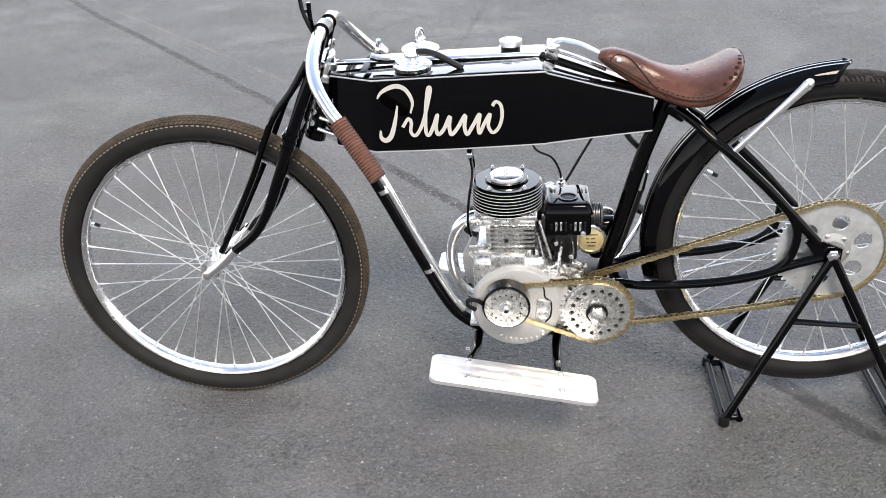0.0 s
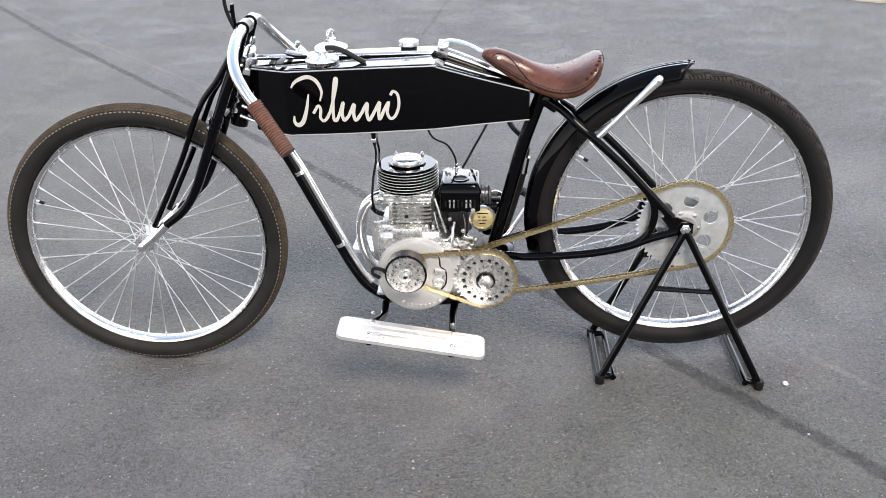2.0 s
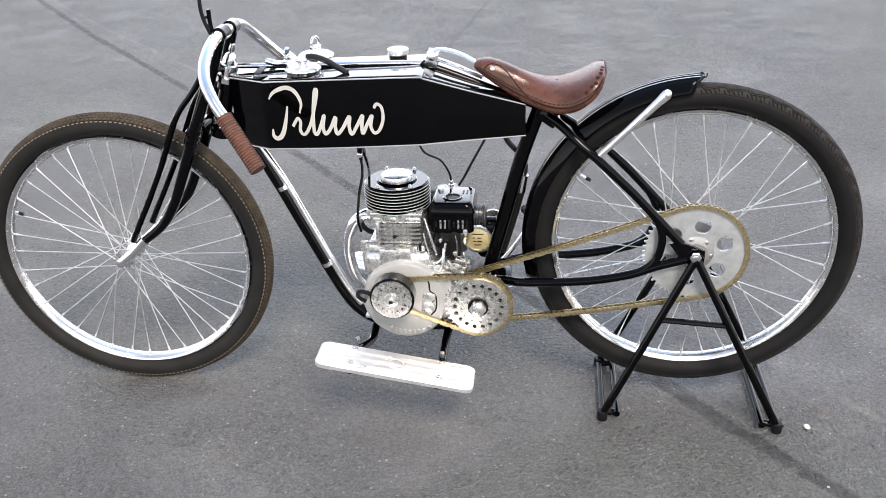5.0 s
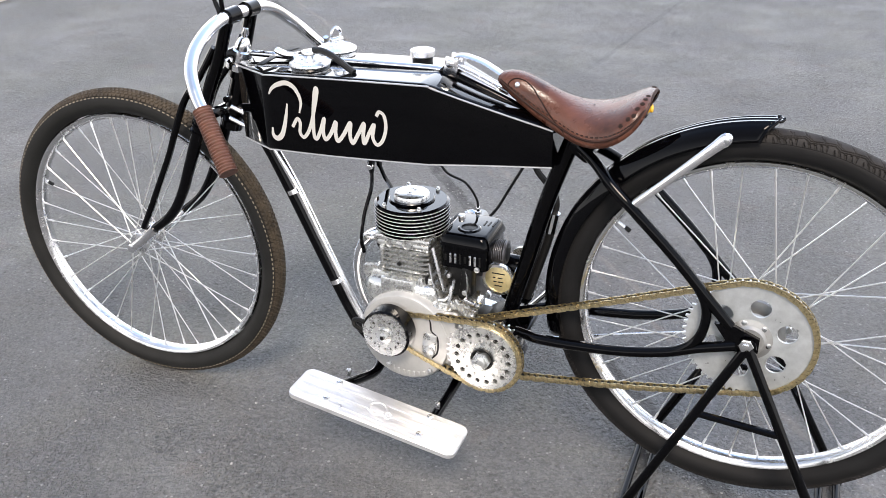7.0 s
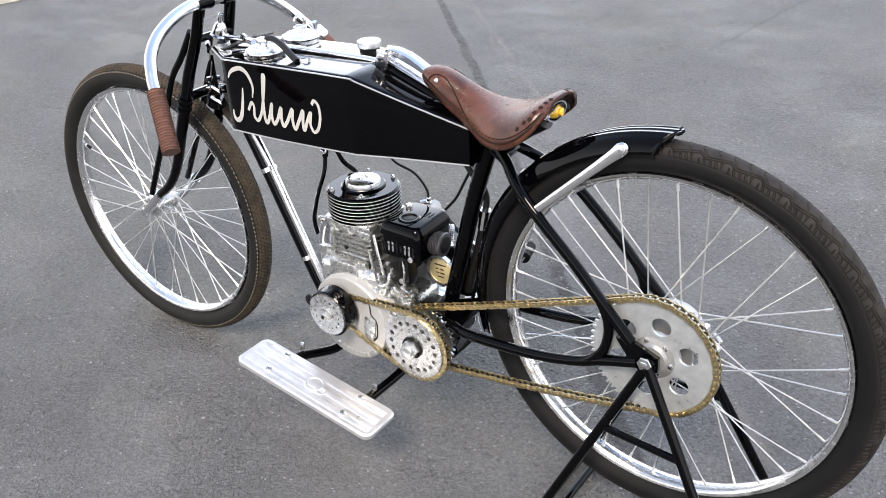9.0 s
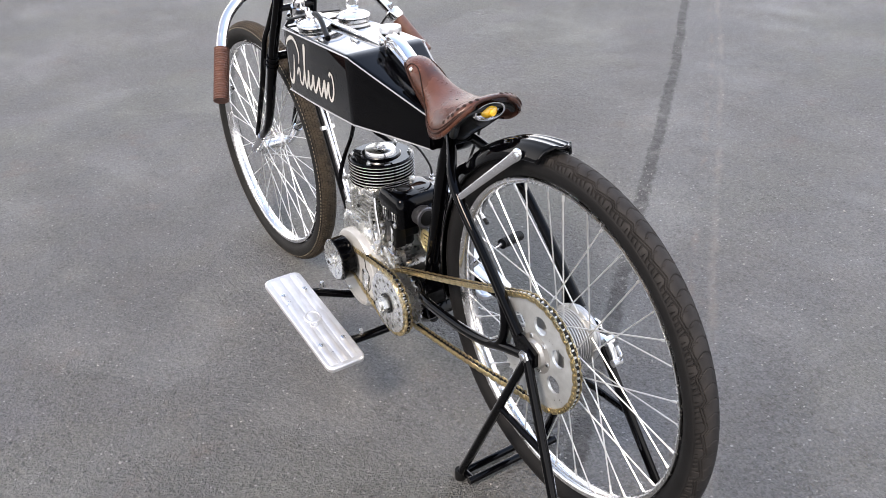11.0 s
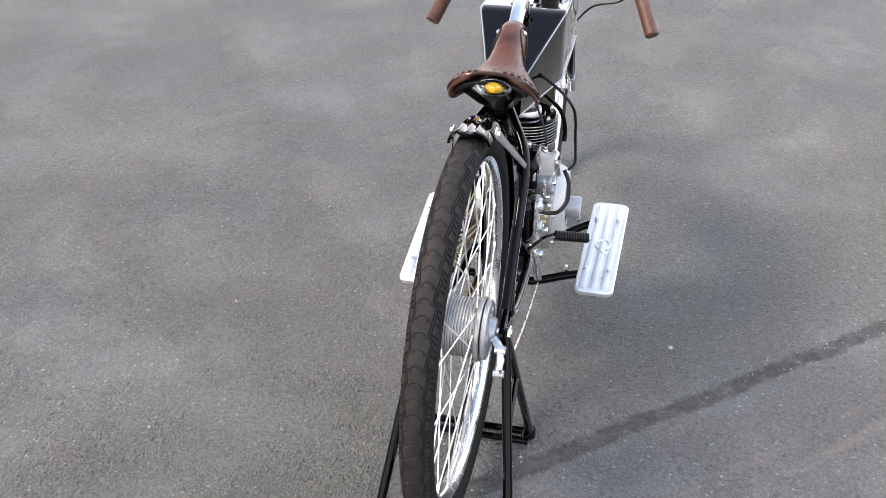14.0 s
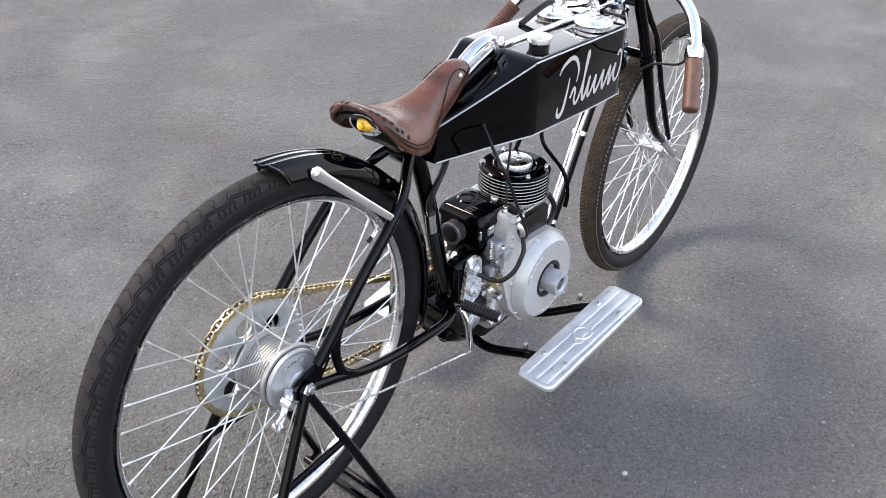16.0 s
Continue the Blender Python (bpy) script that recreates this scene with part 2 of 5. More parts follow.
    link(maprange(noise_at(2.4, 7.0, 0.74), 0.42, 0.62, 0.15, 1.0), ridges.inputs[1])
    link(total(hgt.outputs[0], ridges.outputs[0]), lumps.inputs[2])
    worn = nd("ShaderNodeMath")
    worn.operation = "MULTIPLY"
    link(lumps.outputs[0], worn.inputs[0])
    link(maprange(noise_at(1.3, 6.0, 0.66), 0.36, 0.62, 0.75, 1.7), worn.inputs[1])
    u = nd("ShaderNodeBump", Strength=1.0, Distance=0.0105)
    link(worn.outputs[0], u.inputs["Height"])
    link(u.outputs["Normal"], b.inputs["Normal"])
    return m


BLACK = mat("black_enamel", (0.0008, 0.0008, 0.0012), 0.03, rvar=0.012, scale=6, spec=0.3)
# polished enamel: the gloss grows towards grazing views
grazing = BLACK.node_tree.nodes.new("ShaderNodeLayerWeight")
grazing.inputs["Blend"].default_value = 0.5
gloss = BLACK.node_tree.nodes.new("ShaderNodeMapRange")
for socket, value in (("From Min", 0.5), ("From Max", 0.78), ("To Min", 0.16), ("To Max", 1.0)):
    gloss.inputs[socket].default_value = value
BLACK.node_tree.links.new(grazing.outputs["Facing"], gloss.inputs["Value"])
coated = BLACK.node_tree.nodes.new("ShaderNodeMapRange")
for socket, value in (("From Min", 0.55), ("From Max", 0.75)):
    coated.inputs[socket].default_value = value
BLACK.node_tree.links.new(grazing.outputs["Facing"], coated.inputs["Value"])
BLACK.node_tree.links.new(coated.outputs[0], BLACK.node_tree.nodes["Principled BSDF"].inputs["Coat Weight"])
BLACK.node_tree.links.new(gloss.outputs[0], BLACK.node_tree.nodes["Principled BSDF"].inputs["Specular IOR Level"])
SATIN = mat("satin_black", (0.005, 0.005, 0.005), 0.38, var=0.4, scale=40, bump=0.1, spec=0.25)
CHROME = mat("chrome", (0.82, 0.82, 0.83), 0.16, 1.0, rvar=0.08, scale=25)
POLISH = mat("polished_alloy", (0.86, 0.86, 0.86), 0.3, 1.0, rvar=0.1, scale=45, bump=0.1, bscale=120)
STEEL = mat("bright_steel", (0.72, 0.72, 0.72), 0.28, 1.0, rvar=0.1, scale=60)
SPOKE = mat("spoke_steel", (0.84, 0.84, 0.83), 0.3, 0.85, var=0.2, scale=30)
ZINC = mat("zinc_plate", (0.60, 0.63, 0.645), 0.35, 0.65, var=0.25, scale=35, rvar=0.1, bump=0.05)
CASE = mat("satin_alloy_cover", (0.45, 0.45, 0.44), 0.4, 0.4, var=0.14, scale=40, bump=0.08, bscale=600, rvar=0.08)
CAST = mat("cast_aluminium", (0.70, 0.705, 0.69), 0.28, 0.92, var=0.2, scale=75, bump=0.2, bscale=500, rvar=0.12)
BOARD = mat("polished_board", (0.80, 0.80, 0.81), 0.36, 0.76, var=0.18, scale=18, bump=0.15, bscale=160, rvar=0.12)
RIM = mat("rim_alloy", (0.8, 0.8, 0.8), 0.22, 1.0, rvar=0.1, scale=40)
GOLD = mat("gold_chain", (0.71, 0.59, 0.36), 0.36, 1.0, var=0.5, scale=160, rvar=0.12)
BRASS = mat("brass_plate", (0.78, 0.66, 0.36), 0.38, 0.6, var=0.2, scale=90)
LEATHER = mat("tan_leather", (0.118, 0.043, 0.025), 0.27, var=0.7, scale=9, bump=0.3, bscale=240, rvar=0.1, other=(0.034, 0.014, 0.010), spec=0.4)
DARKLEATHER = mat("dark_leather", (0.035, 0.016, 0.012), 0.6, var=0.4, scale=60, bump=0.3, bscale=300, spec=0.15)
GRIP = mat("grip_leather", (0.125, 0.052, 0.034), 0.5, var=0.45, scale=70, bump=0.3, bscale=300)
THREAD = mat("waxed_thread", (0.02, 0.012, 0.010), 0.8, spec=0.1)
CREAM = mat("cream_paint", (0.47, 0.465, 0.445), 0.35, var=0.08, scale=40)
SILVERLINE = mat("silver_pinstripe", (0.36, 0.37, 0.39), 0.3, 0.3)
HOSE = mat("rubber_hose", (0.006, 0.006, 0.006), 0.4, spec=0.3)
AMBER = mat("amber_lens", (0.9, 0.52, 0.04), 0.12, coat=1.0, var=0.35, scale=60)
PLATE = mat("brake_plate_alloy", (0.40, 0.41, 0.43), 0.42, 0.6, var=0.2, scale=50, bump=0.1, bscale=400, rvar=0.1)
HUB = mat("hub_alloy", (0.43, 0.43, 0.42), 0.42, 0.75, var=0.2, scale=50, rvar=0.1)
FINEDGE = mat("machined_edge", (0.9, 0.9, 0.89), 0.32, 0.7, rvar=0.08, scale=60)
FRONTRUBBER = rubber_mat("front_rubber", (0.017, 0.017, 0.0165), (0.064, 0.050, 0.036), 0.351, 0.358)
REARRUBBER = rubber_mat("rear_rubber", (0.010, 0.010, 0.0105), (0.028, 0.0255, 0.0245), 0.350, 0.367)
# pale tone that stands for highlights on the front tread's knobs
PALERUBBER = mat("knob_highlight", (0.22, 0.19, 0.145), 0.7, var=0.4, scale=60, spec=0.2)
FINNED = mat("dark_finned_alloy", (0.13, 0.13, 0.14), 0.36, 0.7, var=0.3, scale=60)
STONE = mat("stone_chips", (0.42, 0.41, 0.39), 0.8, var=0.5, scale=8)
CONCRETE = mat("pale_concrete", (0.5, 0.47, 0.41), 0.85, var=0.25, scale=9, bump=0.3, bscale=90)
ASPHALT = asphalt_mat()


# ---- mesh helpers ----
def finish(me, smooth=35):
    me.polygons.foreach_set("use_smooth", [True] * len(me.polygons))
    me.set_sharp_from_angle(angle=radians(smooth))
    return me


def mesh_of(name, geo, smooth=35):
    """A mesh from a bmesh or from (verts, faces)."""
    me = bpy.data.meshes.new(name)
    if isinstance(geo, bmesh.types.BMesh):
        bmesh.ops.recalc_face_normals(geo, faces=geo.faces)
        geo.to_mesh(me)
        geo.free()
    else:
        me.from_pydata(*[list(geo[0]), [], list(geo[1])])
        bm = bmesh.new()
        bm.from_mesh(me)
        bmesh.ops.recalc_face_normals(bm, faces=bm.faces)
        # an open sheet faces upwards
        if any(e.is_boundary for e in bm.edges) and sum(f.normal.z * f.calc_area() for f in bm.faces) < 0:
            bmesh.ops.reverse_faces(bm, faces=bm.faces)
        bm.to_mesh(me)
        bm.free()
    return finish(me, smooth)


def part(name, geo, material, parent, label="", at=None, smooth=35, kind=""):
    """Links one mesh object under a thing or under a part."""
    me = geo if isinstance(geo, bpy.types.Mesh) else mesh_of(name, geo, smooth)
    if not me.materials:
        for one in material if isinstance(material, tuple) else (material,):
            me.materials.append(one)
    ob = new(name, me)
    if at is not None:
        ob.matrix_world = at
    if parent:
        ob.parent = parent
        ob.matrix_parent_inverse = WORLD[parent.name].inverted()
    WORLD[ob.name] = at.copy() if at is not None else Matrix()
    return tagged(ob, label, kind=kind)


WORLD = {}


def thing(name, base, label, category, group=""):
    ob = new(name)
    ob.location = base
    WORLD[ob.name] = Matrix.Translation(base)
    return tagged(ob, label, category, group)


def smooth_path(points, steps=6):
    """A soft line through the points (Catmull-Rom)."""
    p = [Vector(q) for q in points]
    p = [p[0] * 2 - p[1], *p, p[-1] * 2 - p[-2]]
    out = []
    for i in range(1, len(p) - 2):
        for k in range(steps):
            s = k / steps
            a, b, c, d = p[i - 1], p[i], p[i + 1], p[i + 2]
            out.append(0.5 * (2 * b + (c - a) * s + (2 * a - 5 * b + 4 * c - d) * s * s + (3 * b - a - 3 * c + d) * s**3))
    out.append(p[-2])
    return out


def sweep(points, radius, sides=12, flat=1.0, caps=True, up=(0.03, 1, 0.02)):
    """Verts and faces of a tube along points; radius is one number or one for each point; flat squeezes it across."""
    n = len(points)
    radii = radius if isinstance(radius, (list, tuple)) else [radius] * n
    verts, faces = [], []
    side = Vector(up)
    for i, q in enumerate(points):
        d = (points[min(i + 1, n - 1)] - points[max(i - 1, 0)]).normalized()
        side = (side - d * side.dot(d)).normalized()
        other = d.cross(side)
        for k in range(sides):
            a = 2 * math.pi * k / sides
            verts.append(q + (side * math.cos(a) + other * math.sin(a) * flat) * radii[i])
    for i in range(n - 1):
        for k in range(sides):
            a, b = i * sides + k, i * sides + (k + 1) % sides
            faces.append((a, b, b + sides, a + sides))
    if caps:
        faces += [tuple(range(sides))[::-1], tuple(range((n - 1) * sides, n * sides))]
    return verts, faces


def tube(points, radius, sides=12, steps=6, flat=1.0, up=(0.03, 1, 0.02)):
    pts = smooth_path(points, steps) if len(points) > 2 else [Vector(q) for q in points]
    if isinstance(radius, (list, tuple)) and len(points) > 2:
        radius = list(np.interp(np.linspace(0, len(radius) - 1, len(pts)), range(len(radius)), radius))
    return sweep(pts, radius, sides, flat, up=up)


def joined(*geos):
    verts, faces = [], []
    for v, f in geos:
        k = len(verts)
        verts += list(v)
        faces += [tuple(i + k for i in one) for one in f]
    return verts, faces


def lathe(profile, segments=48, axis="y", centre=(0, 0, 0), closed=False):
    """Turns a line of (radius, along) round an axis."""
    verts, faces, n = [], [], len(profile)
    c = Vector(centre)
    for i in range(segments):
        a = 2 * math.pi * i / segments
        for r, h in profile:
            u, w = r * math.cos(a), r * math.sin(a)
            verts.append(c + Vector({"y": (u, h, w), "z": (u, w, h), "x": (h, u, w)}[axis]))
    for i in range(segments):
        j = (i + 1) % segments
        for k in range(n if closed else n - 1):
            m = (k + 1) % n
            faces.append((i * n + k, i * n + m, j * n + m, j * n + k))
    bm = bmesh.new()
    vs = [bm.verts.new(v) for v in verts]
    for f in faces:
        try:
            bm.faces.new([vs[q] for q in f])
        except ValueError:
            pass
    bmesh.ops.remove_doubles(bm, verts=bm.verts, dist=1e-6)
    bmesh.ops.dissolve_degenerate(bm, edges=bm.edges, dist=1e-7)
    return bm


def solid(radius, y0, y1, centre, bevel=0.002, segments=32, axis="y"):
    """A round block with softened edges, from y0 to y1 along its axis."""
    b = min(bevel, radius * 0.4, abs(y1 - y0) * 0.4)
    s = 1 if y1 > y0 else -1
    return lathe([(0, y0), (radius - b, y0), (radius - 0.3 * b, y0 + 0.3 * b * s), (radius, y0 + b * s), (radius, y1 - b * s), (radius - 0.3 * b, y1 - 0.3 * b * s), (radius - b, y1), (0, y1)], segments, axis, centre)


def block(size, m, bevel=0.004, seg=2):
    """A softened box of that size at the pose m."""
    bm = bmesh.new()
    bmesh.ops.create_cube(bm, size=1)
    bmesh.ops.scale(bm, vec=size, verts=bm.verts)
    bmesh.ops.bevel(bm, geom=bm.edges[:], offset=min(bevel, min(size) * 0.45), segments=seg, profile=0.5, affect="EDGES")
    bmesh.ops.transform(bm, matrix=m, verts=bm.verts)
    return bm


def merge(*bms):
    """One bmesh out of several."""
    out = bmesh.new()
    for b in bms:
        me = bpy.data.meshes.new("x")
        b.to_mesh(me)
        b.free()
        out.from_mesh(me)
        bpy.data.meshes.remove(me)
    return out


def circle(r, n, cx=0.0, cz=0.0, a0=0.0):
    return [(cx + r * math.cos(a0 + 2 * math.pi * i / n), cz + r * math.sin(a0 + 2 * math.pi * i / n)) for i in range(n)]


def plate(outline, holes, y0, y1):
    """A flat plate in the x-z plane with holes through it, from y0 to y1."""
    bm = bmesh.new()
    edges = []
    for loop in [outline, *holes]:
        vs = [bm.verts.new((x, y0, z)) for x, z in loop]
        edges += [bm.edges.new((vs[i], vs[(i + 1) % len(vs)])) for i in range(len(vs))]
    bmesh.ops.triangle_fill(bm, use_beauty=True, use_dissolve=False, edges=edges)
    geo = bmesh.ops.extrude_face_region(bm, geom=bm.faces[:])
    bmesh.ops.translate(bm, vec=(0, y1 - y0, 0), verts=[v for v in geo["geom"] if isinstance(v, bmesh.types.BMVert)])
    return bm


def toothed(teeth, pitch, height=0.0045):
    """The outline of a chain wheel."""
    r = pitch / (2 * math.sin(math.pi / teeth))
    out = []
    for i in range(teeth):
        for f, h in ((-0.5, -0.6), (-0.24, -0.45), (-0.1, 1.0), (0.1, 1.0), (0.24, -0.45)):
            a = 2 * math.pi * (i + f) / teeth
            out.append(((r + h * height) * math.cos(a), (r + h * height) * math.sin(a)))
    return out


def facing(m, d):
    """A turn that carries z to the direction d."""
    return m @ Vector(d).to_track_quat("Z", "Y").to_matrix().to_4x4()


# ---- the yard ----
def build_ground():
    n = 24
    xs = [math.copysign(abs(u) ** 3 * 600, u) for u in np.linspace(-1, 1, n)]
    verts = [(x, y, 0) for y in xs for x in xs]
    faces = [(j * n + i, j * n + i + 1, (j + 1) * n + i + 1, (j + 1) * n + i) for j in range(n - 1) for i in range(n - 1)]
    tagged(part("ground", (verts, faces), ASPHALT, None), "worn grey asphalt yard with a dark sealed joint", "ground", kind="structure")
    for outline, label in (
        (((0.9, 6.3), (1.91, 5.18), (2.2, 4.92), (3.3, 4.2), (9, 0.6), (60, 0), (60, 60), (-2, 60)), "pale concrete apron at the edge of the asphalt"),
        (((-5.62, 1.8), (-5.53, 2.5), (-5.43, 3.4), (-5.5, 4.6), (-6.5, 60), (-60, 60), (-60, -10), (-7, -1.5)), "pale gravelly verge at the edge of the asphalt"),
    ):
        bm = bmesh.new()
        line = []
        for i, (x, y) in enumerate(outline):
            x2, y2 = outline[(i + 1) % len(outline)]
            for k in range(12):
                s = k / 12
                j = random.uniform(-0.02, 0.02)
                line.append((x + (x2 - x) * s + j, y + (y2 - y) * s + j))
        f = bm.faces.new([bm.verts.new((x, y, 0)) for x, y in line])
        top = bmesh.ops.extrude_face_region(bm, geom=[f])
        bmesh.ops.translate(bm, vec=(0, 0, 0.03), verts=[v for v in top["geom"] if isinstance(v, bmesh.types.BMVert)])
        tagged(part("pavement", bm, CONCRETE, None), label, "pavement", kind="structure")
    # loose chips of stone
    verts, faces = [], []
    rng = np.random.default_rng(4)
    for _ in range(4200):
        x, y = rng.uniform(-4.0, 1.8), rng.uniform(-1.7, 3.2)
        s = 0.0011 + 0.0026 * rng.random() ** 3 + (0.003 if rng.random() < 0.02 else 0)
        k = len(verts)
        pts = [(1, 0, 0), (-1, 0, 0), (0, 1, 0), (0, -1, 0), (0, 0, 0.9)]
        a = rng.uniform(0, 6.28)
        for px, py, pz in pts:
            q = s * rng.uniform(0.7, 1.3)
            verts.append((x + q * (px * math.cos(a) - py * math.sin(a)), y + q * (px * math.sin(a) + py * math.cos(a)), q * pz))
        faces += [(k, k + 2, k + 4), (k + 2, k + 1, k + 4), (k + 1, k + 3, k + 4), (k + 3, k, k + 4)]
    rng = np.random.default_rng(9)
    for _ in range(900):
        x = rng.uniform(-2.6, 1.3)
        if noise.noise(Vector((x * 3.1, 0.3, 0.7))) < 0.02 * rng.normal():
            continue
        o = rng.normal(-0.014, 0.03) - 0.08 * min(1, max(0, (-1.9 - x) / 1.6))
        s, k, a = 0.0012 + 0.0024 * rng.random() ** 2, len(verts), rng.uniform(0, 6.28)
        for px, py, pz in pts:
            q = s * rng.uniform(0.7, 1.3)
            verts.append((x + o * 0.7615 + q * (px * math.cos(a) - py * math.sin(a)), -1.175 * x + 0.0125 + o * 0.648 + q * (px * math.sin(a) + py * math.cos(a)), q * pz))
        faces += [(k, k + 2, k + 4), (k + 2, k + 1, k + 4), (k + 1, k + 3, k + 4), (k + 3, k, k + 4)]
    tagged(part("stone_chips", (verts, faces), STONE, None, smooth=5), "small pale stone chips loose on the asphalt", "gravel", kind="stuff")
    for x, y, s in ((0.286, -0.118, 0.008), (-0.589, 0.419, 0.006)):
        bm = bmesh.new()
        bmesh.ops.create_icosphere(bm, subdivisions=2, radius=s)
        for v in bm.verts:
            v.co *= 1 + 0.35 * noise.noise(v.co * 140)
            v.co.z = v.co.z * 0.6
        low = min(v.co.z for v in bm.verts)
        bmesh.ops.translate(bm, vec=(x, y, -low - 0.0005), verts=bm.verts)
        tagged(part("pebble", bm, CREAM, None), "small whitish pebble lying on the asphalt", "pebble", "pebbles on the yard")


build_ground()

# ---- the motorcycle ----
FX, FZ, RZ = -1.372, 0.3655, 0.4275
bike = thing("motorcycle", (-0.68, 0, 0), "black and chrome vintage board-track racing motorcycle, brown leather saddle", "motorcycle")


def tyre(r_out, high, wide, groove):
    """A tyre with its tread cut into it; groove(s, v) gives the depth at s metres round and v (-1 to 1) across."""
    rc, around, across = r_out - high, 2300, 84
    ph = np.radians(np.r_[np.linspace(-148, -78, 9), np.linspace(-75, 75, across - 18), np.linspace(78, 148, 9)])
    th, p = np.meshgrid(np.arange(around) * 2 * np.pi / around, ph, indexing="ij")
    cut = np.where(np.abs(p) <= np.radians(75.1), groove(th * r_out, p / np.radians(75)), 0.0)
    rr = rc + (high - cut) * np.cos(p)
    yy = (wide - cut) * np.sin(p) * (1 - 0.25 * np.maximum(0, np.abs(p) - 1.9))
    verts = np.stack([rr * np.cos(th), yy, rr * np.sin(th)], -1).reshape(-1, 3)
    i, k = np.meshgrid(np.arange(around), np.arange(across - 1), indexing="ij")
    j = (i + 1) % around
    faces = np.stack([i * across + k, i * across + k + 1, j * across + k + 1, j * across + k], -1).reshape(-1, 4)
    return verts.tolist(), faces.tolist()


def knobs(s, v):
    """Small staggered blocks."""
    row = (v + 1) * 4.5
    fs = (s / 0.0112 + 0.5 * (np.floor(row) % 2)) % 1
    return np.where(((row % 1 < 0.24) | (fs < 0.34)) & (np.abs(v) < 0.78), 0.0026, 0.0)


def scales(s, v):
    """Overlapping arcs on the crown, a stepped wavy border, and finely hatched panels on the shoulders."""
    av, lap = np.abs(v), 0.05007
    f = (s / lap + 0.5 * (v > 0)) % 1
    edge = 0.46 + np.where(f < 0.78, 0.20 * f / 0.78, 0.20 * (1 - f) / 0.22)
    border = (np.abs(av - edge) < 0.026) | (np.abs(av - edge + 0.11) < 0.02)
    arc = (s / (lap / 2) + 0.62 * (av / 0.5) ** 2) % 1 < 0.085
    rib = ((s / (lap / 2) + 0.28) % 1 < 0.055) & (av > 0.2)
    hatch = ((s / (lap / 5) + 1.6 * av) % 1 < 0.42) & (av > edge + 0.05) & (av < 0.86) & (f > 0.2)
    base = np.abs(av - 0.9) < 0.014
    cut = np.where(border, 0.0022, 0.0)
    cut = np.where((av < edge - 0.11) & (arc | rib), 0.0013, cut)
    return np.where(hatch, 0.0024, np.where(base, 0.0008, cut))


def spokes(wheel, at, hub_r, hub_y, rim_r, lean):
    first = None
    for i in range(36):
        side = -1 if i % 2 else 1
        trail = 1 if (i // 2) % 2 else -1
        a = 2 * math.pi * i / 36
        b = a + trail * radians(lean)
        p = Vector((hub_r * math.cos(b), side * hub_y, hub_r * math.sin(b)))
        q = Vector((rim_r * math.cos(a), side * 0.004, rim_r * math.sin(a)))
        if first is None:
            length = (q - p).length
            first = mesh_of("spoke", joined(sweep([Vector((0, 0, 0)), Vector((0, 0, length))], 0.0015, 6), sweep([Vector((0, 0, length - 0.014)), Vector((0, 0, length))], 0.0026, 6)))
        part("spoke", first, SPOKE, wheel, at=at @ facing(Matrix.Translation(p), q - p))


def wheel(name, at, rim_r, r_out, high, wide, groove, rubber, label):
    k = rim_r / 0.3195
    rim = lathe([(r * k, y) for r, y in ((0.3045, 0.003), (0.3045, -0.003), (0.3065, -0.009), (0.3105, -0.0145), (0.314, -0.0162), (0.3185, -0.0174), (0.3195, -0.015), (0.316, -0.012), (0.312, 0), (0.316, 0.012), (0.3195, 0.015), (0.3185, 0.0174), (0.314, 0.0162), (0.3105, 0.0145), (0.3065, 0.009))], 128, closed=True)
    w = part(name, rim, RIM, bike, label, at)
    part("tyre", tyre(r_out, high, wide, groove), rubber, w, "black tyre with a dusty tread", at, smooth=24)
    return w, at


at_f = pose(FX - 0.005, -0.001, FZ + 0.0005, 0, 0, 1.9)
at_r = pose(-0.003, 0, RZ + 0.001)
front, at_f = wheel("front_wheel", at_f, 0.312, 0.3670, 0.0285, 0.0272, knobs, FRONTRUBBER, "polished alloy rim laced with steel spokes")
rear, at_r = wheel("rear_wheel", at_r, 0.3195, 0.3745, 0.0295, 0.0268, scales, REARRUBBER, "polished alloy rim laced with steel spokes")
spokes(front, at_f, 0.021, 0.03, 0.2993, 68)
spokes(rear, at_r, 0.058, 0.028, 0.3055, 44)
# pale bars along each edge of the front tread: knob-edge highlights put into colour
for side in (-1, 1):
    studs = []
    for i in range(190):
        a, p = 2 * math.pi * i / 190, radians(61)
        turn = Matrix.Rotation(-a, 4, "Y") @ Matrix.Translation((0.338 + 0.0277 * math.cos(p), side * 0.0274 * math.sin(p), 0)) @ Matrix.Rotation(side * p, 4, "Z")
        box = [turn @ Vector((x, y, z)) for x in (-0.001, 0.0012) for y in (-0.0013, 0.0013) for z in (-0.003, 0.003)]
        studs.append((box, [(0, 1, 3, 2), (4, 6, 7, 5), (0, 4, 5, 1), (2, 3, 7, 6), (0, 2, 6, 4), (1, 5, 7, 3)]))
    part("tread_edge", joined(*studs), PALERUBBER, front, "row of small pale bars for the highlights on the knob edges", at_f, smooth=5)
part("hub", lathe([(0.0, -0.05), (0.009, -0.05), (0.01, -0.036), (0.024, -0.034), (0.0255, -0.031), (0.024, -0.028), (0.016, -0.025), (0.014, 0.0), (0.016, 0.025), (0.024, 0.028), (0.0255, 0.031), (0.024, 0.034), (0.01, 0.036), (0.009, 0.05), (0, 0.05)], 32), STEEL, front, "small steel hub", at_f)
hubline = [(0, -0.045), (0.03, -0.045), (0.035, -0.032), (0.0625, -0.031), (0.064, -0.0285), (0.0625, -0.026), (0.055, -0.0245)]
